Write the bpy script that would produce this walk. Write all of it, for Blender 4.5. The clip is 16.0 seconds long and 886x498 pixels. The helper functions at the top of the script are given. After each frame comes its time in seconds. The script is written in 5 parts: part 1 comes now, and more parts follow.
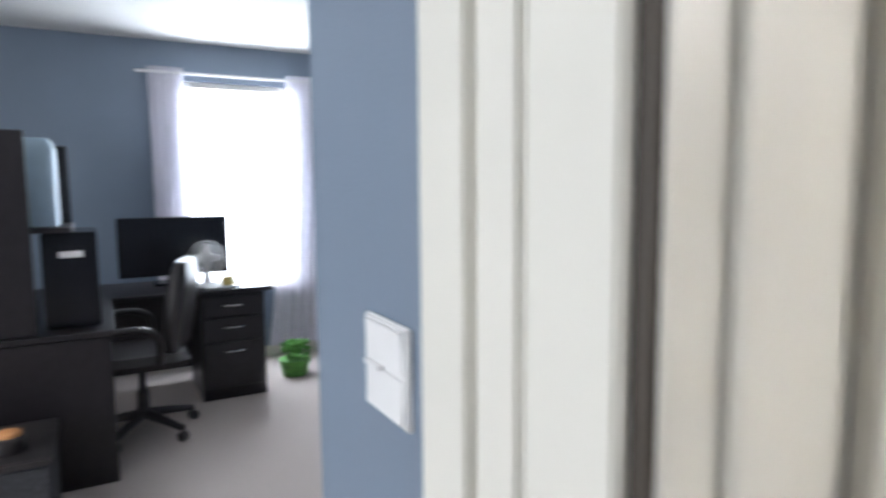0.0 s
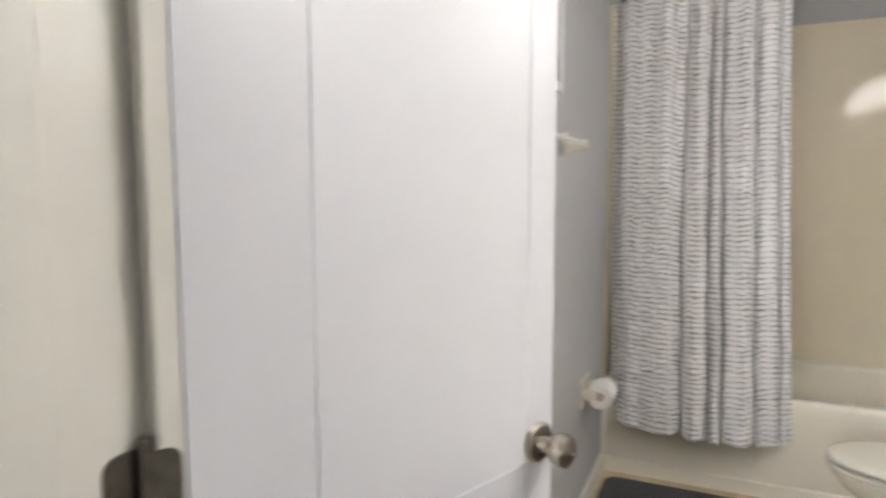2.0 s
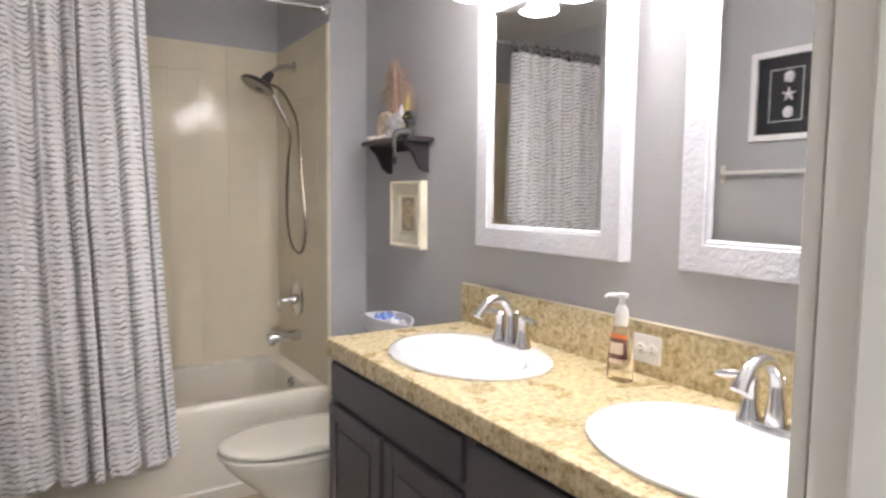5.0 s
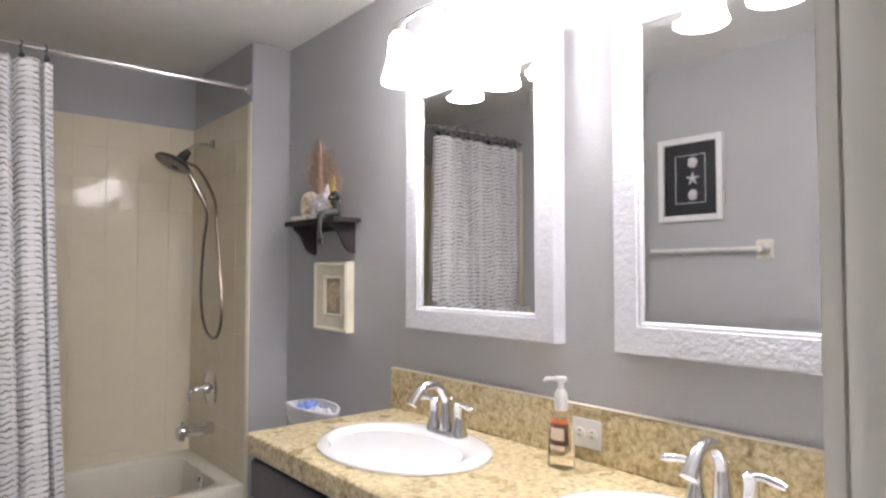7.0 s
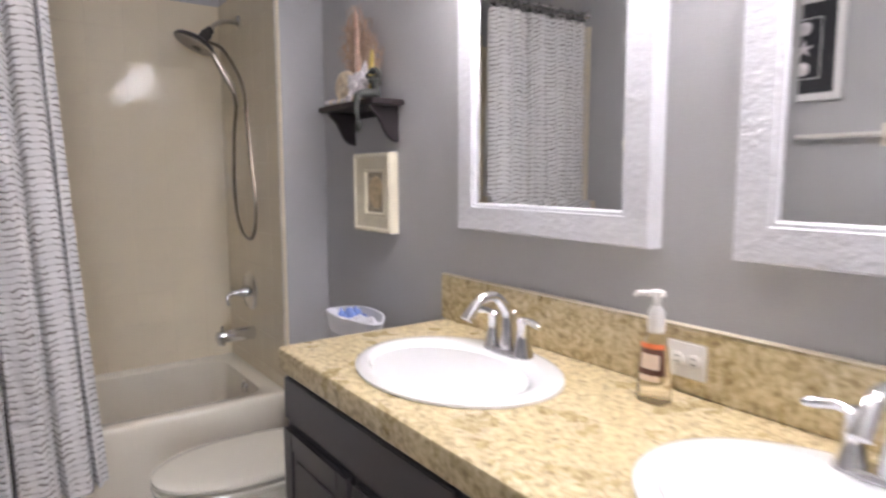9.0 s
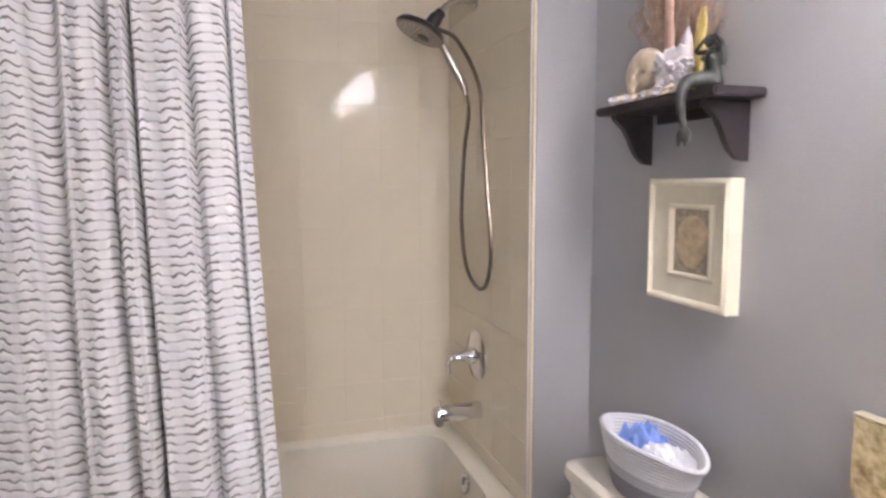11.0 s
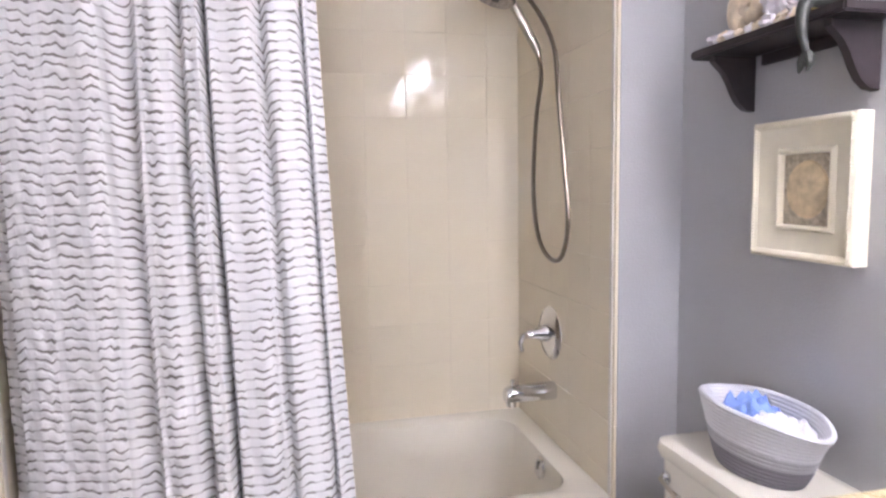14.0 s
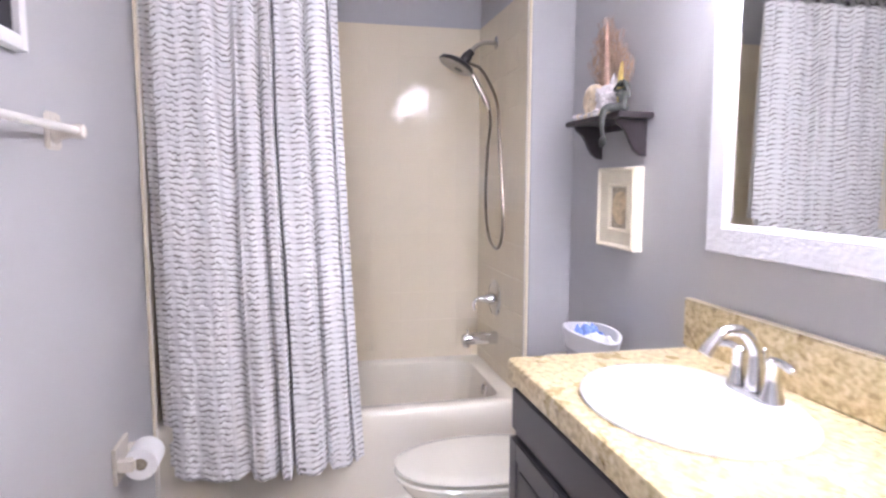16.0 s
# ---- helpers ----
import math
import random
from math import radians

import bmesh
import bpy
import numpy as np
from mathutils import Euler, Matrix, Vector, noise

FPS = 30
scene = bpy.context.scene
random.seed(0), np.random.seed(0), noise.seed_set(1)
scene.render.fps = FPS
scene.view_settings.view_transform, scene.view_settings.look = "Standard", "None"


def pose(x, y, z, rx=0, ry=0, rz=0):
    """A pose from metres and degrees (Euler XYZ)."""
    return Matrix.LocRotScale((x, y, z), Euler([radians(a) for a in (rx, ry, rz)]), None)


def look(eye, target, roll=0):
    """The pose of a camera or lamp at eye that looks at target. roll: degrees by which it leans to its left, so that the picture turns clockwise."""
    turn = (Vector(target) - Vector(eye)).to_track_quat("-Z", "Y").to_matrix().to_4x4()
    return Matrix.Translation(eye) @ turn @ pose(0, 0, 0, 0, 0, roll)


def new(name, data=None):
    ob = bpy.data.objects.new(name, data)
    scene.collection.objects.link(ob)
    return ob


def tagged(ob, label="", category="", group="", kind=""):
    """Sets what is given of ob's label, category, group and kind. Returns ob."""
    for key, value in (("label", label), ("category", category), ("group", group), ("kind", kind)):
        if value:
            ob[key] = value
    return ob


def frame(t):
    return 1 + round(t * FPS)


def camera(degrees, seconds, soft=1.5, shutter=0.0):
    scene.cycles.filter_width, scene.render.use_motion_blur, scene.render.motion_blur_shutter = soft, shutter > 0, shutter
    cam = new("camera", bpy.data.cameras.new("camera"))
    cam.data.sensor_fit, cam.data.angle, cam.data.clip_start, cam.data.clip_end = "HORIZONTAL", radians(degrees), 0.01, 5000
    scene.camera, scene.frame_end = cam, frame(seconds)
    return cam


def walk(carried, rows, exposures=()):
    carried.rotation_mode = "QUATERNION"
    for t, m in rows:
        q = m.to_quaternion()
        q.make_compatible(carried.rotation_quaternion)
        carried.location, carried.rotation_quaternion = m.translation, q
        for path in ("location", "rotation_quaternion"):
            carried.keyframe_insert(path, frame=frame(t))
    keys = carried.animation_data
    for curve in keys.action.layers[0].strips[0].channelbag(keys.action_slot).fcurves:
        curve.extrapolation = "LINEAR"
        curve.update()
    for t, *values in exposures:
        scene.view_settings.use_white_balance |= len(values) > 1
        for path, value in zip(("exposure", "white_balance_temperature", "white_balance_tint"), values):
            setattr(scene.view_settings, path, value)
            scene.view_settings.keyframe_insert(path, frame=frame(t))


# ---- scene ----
cam = camera(70.5, 16.0, soft=2.4, shutter=0.5)
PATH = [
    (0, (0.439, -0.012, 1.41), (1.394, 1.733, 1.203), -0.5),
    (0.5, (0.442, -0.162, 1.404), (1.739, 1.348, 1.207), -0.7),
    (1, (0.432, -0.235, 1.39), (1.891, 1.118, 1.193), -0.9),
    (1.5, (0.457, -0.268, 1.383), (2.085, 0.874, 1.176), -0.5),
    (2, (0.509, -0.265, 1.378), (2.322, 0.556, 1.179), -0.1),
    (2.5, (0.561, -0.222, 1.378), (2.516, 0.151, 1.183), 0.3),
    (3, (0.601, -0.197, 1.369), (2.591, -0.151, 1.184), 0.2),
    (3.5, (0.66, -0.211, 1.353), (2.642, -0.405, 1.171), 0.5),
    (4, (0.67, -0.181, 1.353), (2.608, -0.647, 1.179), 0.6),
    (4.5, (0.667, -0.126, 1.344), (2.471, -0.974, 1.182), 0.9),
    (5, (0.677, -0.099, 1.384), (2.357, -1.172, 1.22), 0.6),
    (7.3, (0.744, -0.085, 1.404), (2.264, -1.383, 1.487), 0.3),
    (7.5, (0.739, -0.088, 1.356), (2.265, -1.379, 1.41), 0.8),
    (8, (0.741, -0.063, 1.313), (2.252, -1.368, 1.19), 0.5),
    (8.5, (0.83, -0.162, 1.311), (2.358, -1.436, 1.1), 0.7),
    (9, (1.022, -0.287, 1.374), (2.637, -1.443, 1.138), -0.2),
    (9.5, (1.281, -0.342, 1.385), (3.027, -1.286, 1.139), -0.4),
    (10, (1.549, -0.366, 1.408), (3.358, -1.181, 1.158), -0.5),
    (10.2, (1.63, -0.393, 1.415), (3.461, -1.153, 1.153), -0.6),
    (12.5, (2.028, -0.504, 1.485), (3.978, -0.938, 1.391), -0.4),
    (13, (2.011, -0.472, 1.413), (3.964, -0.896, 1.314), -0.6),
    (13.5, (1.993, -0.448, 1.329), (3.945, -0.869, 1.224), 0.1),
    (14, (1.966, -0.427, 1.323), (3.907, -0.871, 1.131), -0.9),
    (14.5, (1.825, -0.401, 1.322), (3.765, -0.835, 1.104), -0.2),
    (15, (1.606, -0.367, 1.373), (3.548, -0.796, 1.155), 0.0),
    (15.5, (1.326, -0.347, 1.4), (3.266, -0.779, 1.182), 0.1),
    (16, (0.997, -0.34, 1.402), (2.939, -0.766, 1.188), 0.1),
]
EXPOSURES = [(0.0, 0.33, 6250, 10), (1.5, 0.1, 6550, 10), (2.5, 0.15, 6550, 11), (3.5, 0.28, 6450, 12), (5.0, 0.2, 6450, 15), (7.5, -0.05, 6270, 16), (8.5, -0.15, 6270, 18), (9.5, 0.15, 6330, 20), (10.0, 0.2, 6400, 21), (12.5, 0.84, 6050, 21), (14.5, 0.8, 5950, 23), (16.0, 0.82, 5850, 25)]
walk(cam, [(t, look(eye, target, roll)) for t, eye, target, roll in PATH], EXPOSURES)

# ---------- world and lights ----------
world = bpy.data.worlds.new("world")
scene.world = world
world.use_nodes = True
wn = world.node_tree
sky = wn.nodes.new("ShaderNodeTexSky")
sky.sky_type, sky.sun_disc, sky.sun_elevation, sky.sun_rotation = "NISHITA", False, radians(40), radians(20)
wn.links.new(sky.outputs[0], wn.nodes["Background"].inputs[0])
wn.nodes["Background"].inputs[1].default_value = 0.15


def lamp(name, kind, m, energy, color, size=0.1, size_y=None):
    d = bpy.data.lights.new(name, kind)
    d.energy, d.color = energy, color
    if kind == "AREA":
        d.size = size
        if size_y:
            d.shape, d.size_y = "RECTANGLE", size_y
    else:
        d.shadow_soft_size = size
    ob = new(name, d)
    ob.matrix_world = m
    return ob


SHADE, BULB = 26.0, 130.0
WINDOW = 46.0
# strength of the fill lamp added at the unseen west window
SIDE_FILL = 54.0

# ---------- materials ----------


def mat(name, color, rough=0.5, metal=0.0, vary=0.06, scale=8.0, bump=0.0, bscale=200.0, fine=0.0, spec=0.5, rand=0.0, coat=0.0):
    """Painted or plain surface: base colour with two scales of variation and a fine relief."""
    m = bpy.data.materials.new(name)
    m.use_nodes = True
    n, l = m.node_tree.nodes, m.node_tree.links
    b = n["Principled BSDF"]
    b.inputs["Roughness"].default_value = rough
    b.inputs["Metallic"].default_value = metal
    b.inputs["Specular IOR Level"].default_value = spec
    b.inputs["Coat Weight"].default_value = coat
    co = n.new("ShaderNodeTexCoord")
    t1 = n.new("ShaderNodeTexNoise")
    t1.inputs["Scale"].default_value, t1.inputs["Detail"].default_value = scale, 5
    l.new(co.outputs["Object"], t1.inputs["Vector"])
    ramp = n.new("ShaderNodeValToRGB")
    lo = [max(0, c * (1 - vary)) for c in color]
    hi = [min(1, c * (1 + vary)) for c in color]
    ramp.color_ramp.elements[0].position, ramp.color_ramp.elements[0].color = 0.3, (*lo, 1)
    ramp.color_ramp.elements[1].position, ramp.color_ramp.elements[1].color = 0.7, (*hi, 1)
    l.new(t1.outputs["Fac"], ramp.inputs["Fac"])
    out = ramp.outputs["Color"]
    if rand:
        info = n.new("ShaderNodeObjectInfo")
        mr = n.new("ShaderNodeMapRange")
        mr.inputs["To Min"].default_value, mr.inputs["To Max"].default_value = 1 - rand, 1 + rand
        l.new(info.outputs["Random"], mr.inputs["Value"])
        hs = n.new("ShaderNodeHueSaturation")
        l.new(mr.outputs[0], hs.inputs["Value"])
        l.new(out, hs.inputs["Color"])
        out = hs.outputs["Color"]
    l.new(out, b.inputs["Base Color"])
    rr = n.new("ShaderNodeMapRange")
    rr.inputs["To Min"].default_value, rr.inputs["To Max"].default_value = max(0.02, rough * 0.85), min(1, rough * 1.15)
    t2 = n.new("ShaderNodeTexNoise")
    t2.inputs["Scale"].default_value, t2.inputs["Detail"].default_value = bscale, 3
    l.new(co.outputs["Object"], t2.inputs["Vector"])
    l.new(t1.outputs["Fac"], rr.inputs["Value"])
    l.new(rr.outputs[0], b.inputs["Roughness"])
    if bump:
        bp = n.new("ShaderNodeBump")
        bp.inputs["Strength"].default_value, bp.inputs["Distance"].default_value = bump, 0.004
        l.new(t2.outputs["Fac"], bp.inputs["Height"])
        l.new(bp.outputs[0], b.inputs["Normal"])
    return m


def stone_laminate():
    m = mat("laminate", (0.5, 0.36, 0.15), 0.28, bump=0.03, bscale=300)
    n, l = m.node_tree.nodes, m.node_tree.links
    b = n["Principled BSDF"]
    co = n.new("ShaderNodeTexCoord")
    a = n.new("ShaderNodeTexNoise")
    a.inputs["Scale"].default_value, a.inputs["Detail"].default_value, a.inputs["Roughness"].default_value, a.inputs["Distortion"].default_value = 42, 9, 0.68, 0.4
    c = n.new("ShaderNodeTexNoise")
    c.inputs["Scale"].default_value, c.inputs["Detail"].default_value = 70, 6
    l.new(co.outputs["Object"], a.inputs["Vector"])
    l.new(co.outputs["Object"], c.inputs["Vector"])
    mx = n.new("ShaderNodeMix")
    mx.inputs[0].default_value = 0.42
    l.new(a.outputs["Fac"], mx.inputs[2])
    l.new(c.outputs["Fac"], mx.inputs[3])
    r = n.new("ShaderNodeValToRGB")
    e = r.color_ramp.elements
    e[0].position, e[0].color = 0.31, (0.14, 0.095, 0.05, 1)
    e[1].position, e[1].color = 0.70, (0.78, 0.71, 0.53, 1)
    for p, col in ((0.40, (0.32, 0.235, 0.12, 1)), (0.46, (0.46, 0.365, 0.19, 1)), (0.54, (0.62, 0.52, 0.31, 1))):
        q = e.new(p)
        q.color = col
    l.new(mx.outputs[0], r.inputs["Fac"])
    l.new(r.outputs["Color"], b.inputs["Base Color"])
    return m


def curtain_cloth(base, ink):
    """White cotton with broken, wavy woven lines; u is the length along the cloth, v the height."""
    m = mat("curtain_cloth", base, 0.85)
    n, l = m.node_tree.nodes, m.node_tree.links
    b = n["Principled BSDF"]
    uv = n.new("ShaderNodeUVMap")
    sep = n.new("ShaderNodeSeparateXYZ")
    l.new(uv.outputs[0], sep.inputs[0])

    def math_node(op, a, c=0.0):
        q = n.new("ShaderNodeMath")
        q.operation = op
        for i, v in enumerate((a, c)):
            if isinstance(v, (int, float)):
                q.inputs[i].default_value = v
            else:
                l.new(v, q.inputs[i])
        return q.outputs[0]
    mp = n.new("ShaderNodeMapping")
    mp.inputs["Scale"].default_value = (1.0, 0.62, 1)
    l.new(uv.outputs[0], mp.inputs["Vector"])
    wob = n.new("ShaderNodeTexNoise")
    wob.inputs["Scale"].default_value, wob.inputs["Detail"].default_value = 30, 1
    l.new(mp.outputs[0], wob.inputs["Vector"])
    big = n.new("ShaderNodeTexNoise")
    big.inputs["Scale"].default_value, big.inputs["Detail"].default_value = 16, 3
    l.new(uv.outputs[0], big.inputs["Vector"])
    # puckered columns between narrow flat ones
    col = math_node("SINE", math_node("MULTIPLY", sep.outputs[0], 2 * math.pi / 0.098))
    puck = n.new("ShaderNodeMapRange")
    puck.interpolation_type = "SMOOTHSTEP"
    puck.inputs["From Min"].default_value, puck.inputs["From Max"].default_value = 0.95, 0.45
    l.new(col, puck.inputs["Value"])
    sway = math_node("MULTIPLY", math_node("MULTIPLY", math_node("SUBTRACT", wob.outputs["Fac"], 0.5), 0.028), puck.outputs[0])
    z = math_node("ADD", sep.outputs[1], sway)
    band = math_node("SINE", math_node("MULTIPLY", z, 2 * math.pi / 0.0222))
    line = math_node("ADD", band, math_node("MULTIPLY", math_node("MULTIPLY", math_node("SUBTRACT", big.outputs["Fac"], 0.47), 1.2), puck.outputs[0]))
    mr = n.new("ShaderNodeMapRange")
    mr.interpolation_type = "SMOOTHSTEP"
    mr.inputs["From Min"].default_value, mr.inputs["From Max"].default_value = 0.58, 1.02
    l.new(line, mr.inputs["Value"])
    ink_amount = math_node("MULTIPLY", mr.outputs[0], math_node("ADD", math_node("MULTIPLY", puck.outputs[0], 0.62), 0.36))
    mx = n.new("ShaderNodeMix")
    mx.data_type = "RGBA"
    mx.inputs[6].default_value, mx.inputs[7].default_value = (*base, 1), (*ink, 1)
    l.new(ink_amount, mx.inputs[0])
    l.new(mx.outputs[2], b.inputs["Base Color"])
    bp = n.new("ShaderNodeBump")
    bp.inputs["Strength"].default_value, bp.inputs["Distance"].default_value = 0.3, 0.005
    l.new(math_node("MULTIPLY", math_node("ADD", math_node("MULTIPLY", band, -0.5), wob.outputs["Fac"]), puck.outputs[0]), bp.inputs["Height"])
    l.new(bp.outputs[0], b.inputs["Normal"])
    b.inputs["Sheen Weight"].default_value = 0.2
    return m


def glowing(name, color, strength):
    m = bpy.data.materials.new(name)
    m.use_nodes = True
    b = m.node_tree.nodes["Principled BSDF"]
    b.inputs["Base Color"].default_value = (0.9, 0.9, 0.88, 1)
    b.inputs["Emission Color"].default_value = (*color, 1)
    b.inputs["Emission Strength"].default_value = strength
    b.inputs["Roughness"].default_value = 0.3
    return m


def clear(name, color, rough=0.03, ior=1.45):
    m = bpy.data.materials.new(name)
    m.use_nodes = True
    b = m.node_tree.nodes["Principled BSDF"]
    b.inputs["Base Color"].default_value = (*color, 1)
    b.inputs["Transmission Weight"].default_value = 1
    b.inputs["Roughness"].default_value = rough
    b.inputs["IOR"].default_value = ior
    return m


M_WALL = mat("grey_paint", (0.455, 0.452, 0.455), 0.5, vary=0.03, scale=3, bump=0.25, bscale=160)
M_BLUE = mat("blue_paint", (0.19, 0.235, 0.30), 0.55, vary=0.04, scale=3, bump=0.22, bscale=160)
M_CEIL = mat("ceiling_paint", (0.78, 0.77, 0.74), 0.9, vary=0.03, scale=5, bump=0.5, bscale=90)
M_TRIM = mat("trim_paint", (0.79, 0.76, 0.68), 0.32, vary=0.025, scale=4, bump=0.05, bscale=60)
M_DOOR = mat("door_paint", (0.75, 0.745, 0.76), 0.35, vary=0.02, scale=4, bump=0.04, bscale=80)
# dark brown that stands for the shade inside the slot at the jamb
M_GAP = mat("gap_shade", (0.055, 0.042, 0.03), 0.6)
M_TILE = mat("glazed_tile", (0.80, 0.715, 0.55), 0.07, vary=0.012, scale=5, bump=0.02, bscale=9, rand=0.003, spec=0.2)
M_GROUT = mat("grout", (0.83, 0.755, 0.60), 0.5, vary=0.05, bump=0.3)
M_TUB = mat("tub_enamel", (0.86, 0.81, 0.695), 0.16, vary=0.02, scale=3, coat=0.3)
M_TOILET = mat("toilet_china", (0.81, 0.77, 0.665), 0.12, vary=0.015, scale=3, coat=0.3)
M_SINK = mat("sink_china", (0.86, 0.86, 0.86), 0.1, vary=0.01, scale=3, coat=0.3)
M_CHROME = mat("chrome", (0.72, 0.72, 0.73), 0.09, 1.0, vary=0.03)
M_NICKEL = mat("brushed_nickel", (0.46, 0.42, 0.36), 0.3, 1.0, vary=0.06, scale=60)
M_HOSE = mat("steel_hose", (0.24, 0.205, 0.165), 0.3, 1.0, vary=0.1, scale=80)
M_BRONZE = mat("aged_hinge", (0.22, 0.20, 0.17), 0.42, 1.0, vary=0.2, scale=50)
M_HEADF = mat("shower_face", (0.35, 0.31, 0.26), 0.4, 0.6, vary=0.2, scale=80)
M_DARKPL = mat("dark_plastic", (0.035, 0.03, 0.03), 0.4, vary=0.2)
M_CAB = mat("cabinet_paint", (0.075, 0.07, 0.075), 0.42, vary=0.10, scale=14, bump=0.08, bscale=120)
M_SHELF = mat("espresso_wood", (0.030, 0.022, 0.024), 0.45, vary=0.25, scale=30, bump=0.1, bscale=90)
M_LAM = stone_laminate()
M_CLOTH = curtain_cloth((0.83, 0.82, 0.815), (0.22, 0.20, 0.18))
M_LINER = mat("liner", (0.75, 0.73, 0.68), 0.5, vary=0.04)
M_WHITEFR = mat("white_relief", (0.68, 0.68, 0.71), 0.4, vary=0.03, scale=25, bump=1.0, bscale=75)
M_CREAM = mat("cream_paint", (0.80, 0.74, 0.58), 0.4, vary=0.05, scale=20, bump=0.06)
M_MIRROR = mat("mirror_glass", (0.88, 0.89, 0.88), 0.015, 1.0, vary=0.0)
M_WPLAS = mat("white_plastic", (0.82, 0.81, 0.80), 0.35, vary=0.02)
M_CERAM = mat("cream_ceramic", (0.80, 0.75, 0.66), 0.2, vary=0.03)
M_PAPER = mat("tissue", (0.86, 0.85, 0.83), 0.9, vary=0.02, bump=0.3)
M_MAT = mat("grey_pile", (0.06, 0.06, 0.066), 0.95, vary=0.3, scale=60, bump=1.0, bscale=400)
M_FLOOR = mat("floor_vinyl", (0.52, 0.41, 0.26), 0.4, vary=0.15, scale=9, bump=0.1, rand=0.04)
M_CARPET = mat("carpet", (0.55, 0.48, 0.44), 0.98, vary=0.14, scale=120, bump=1.0, bscale=500)
M_ROPEW = mat("rope_white", (0.80, 0.80, 0.83), 0.85, vary=0.05, bump=0.6, bscale=220)
M_ROPEM = mat("rope_light_grey", (0.52, 0.52, 0.55), 0.85, vary=0.06, bump=0.6, bscale=220)
M_ROPEG = mat("rope_grey", (0.25, 0.24, 0.27), 0.85, vary=0.08, bump=0.6, bscale=220)
M_BLUECL = mat("blue_cloth", (0.22, 0.33, 0.72), 0.9, vary=0.12, scale=30, bump=0.5)
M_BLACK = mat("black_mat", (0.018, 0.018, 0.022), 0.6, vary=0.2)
M_SHELLC = mat("shell_cream", (0.72, 0.60, 0.44), 0.4, vary=0.22, scale=40, bump=0.4, bscale=70)
M_SHELLW = mat("shell_white", (0.64, 0.60, 0.61), 0.45, vary=0.12, scale=50, bump=0.6, bscale=60)
M_SHELLP = mat("shell_pink", (0.64, 0.43, 0.33), 0.5, vary=0.2, scale=30, bump=0.3, bscale=50)
M_CORAL = mat("fan_coral", (0.52, 0.37, 0.27), 0.8, vary=0.25, scale=60)
M_YELLOW = mat("yellow_sponge", (0.76, 0.60, 0.20), 0.7, vary=0.2, scale=40, bump=0.5)
M_VERDI = mat("verdigris", (0.05, 0.054, 0.046), 0.45, 0.3, vary=0.5, scale=45, bump=0.4, bscale=120)
M_SAND = mat("sand_ground", (0.46, 0.40, 0.30), 0.9, vary=0.3, scale=80, bump=0.5)
M_DOLLAR = mat("sand_dollar", (0.62, 0.50, 0.32), 0.85, vary=0.25, scale=40, bump=0.4)
M_DESK = mat("dark_desk", (0.012, 0.009, 0.011), 0.4, vary=0.3, scale=25)
M_SCREEN = mat("screen", (0.006, 0.006, 0.009), 0.25, vary=0.1)
M_SHEER = mat("sheer_curtain", (0.80, 0.78, 0.84), 0.9, vary=0.05, scale=20)
M_SHEER.node_tree.nodes["Principled BSDF"].inputs["Transmission Weight"].default_value = 0.25
M_GREEN = mat("green_leaf", (0.10, 0.30, 0.05), 0.6, vary=0.4, scale=30)
M_BOTTLE = clear("clear_plastic", (0.97, 0.94, 0.91), 0.08, 1.18)
M_GLASS = clear("pane_glass", (1, 1, 1), 0.0)
M_LABELO = mat("label_orange", (0.75, 0.18, 0.06), 0.5)
M_LABELB = mat("label_brown", (0.16, 0.07, 0.05), 0.5)
M_LABELC = mat("label_cream", (0.80, 0.66, 0.55), 0.5)
M_SHADE = glowing("lit_glass", (1.0, 0.97, 0.97), SHADE)
M_BULB = glowing("lit_bulb", (1.0, 0.97, 0.96), BULB)
M_DAY = glowing("bright_day", (0.90, 0.95, 1.0), 6.0)

# ---------- mesh helpers ----------
PLACE = {}


def box(x0, x1, y0, y1, z0, z1, bev=0.0, bm=None, seg=1):
    bm = bm or bmesh.new()
    r = bmesh.ops.create_cube(bm, size=1)
    for v in r["verts"]:
        v.co = Vector(((x0 + x1) / 2 + v.co.x * (x1 - x0), (y0 + y1) / 2 + v.co.y * (y1 - y0), (z0 + z1) / 2 + v.co.z * (z1 - z0)))
    if bev:
        es = list({e for v in r["verts"] for e in v.link_edges})
        bmesh.ops.bevel(bm, geom=es, offset=bev, segments=seg, affect="EDGES")
    return bm


def loft(rings, cap0=True, cap1=True, closed=True, bm=None):
    bm = bm or bmesh.new()
    rows = [[bm.verts.new(p) for p in r] for r in rings]
    for a, b in zip(rows, rows[1:]):
        n = len(a)
        for i in range(n if closed else n - 1):
            j = (i + 1) % n
            bm.faces.new((a[i], a[j], b[j], b[i]))
    if cap0:
        bm.faces.new(rows[0][::-1])
    if cap1:
        bm.faces.new(rows[-1])
    return bm


def oval(cx, cy, z, a, b, n=40, power=2.0):
    out = []
    for i in range(n):
        t = 2 * math.pi * i / n
        c, s = math.cos(t), math.sin(t)
        out.append((cx + a * math.copysign(abs(c) ** (2 / power), c), cy + b * math.copysign(abs(s) ** (2 / power), s), z))
    return out


def lathe(cx, cy, profile, n=24, cap0=True, cap1=True):
    return loft([oval(cx, cy, z, r, r, n) for r, z in profile], cap0, cap1)


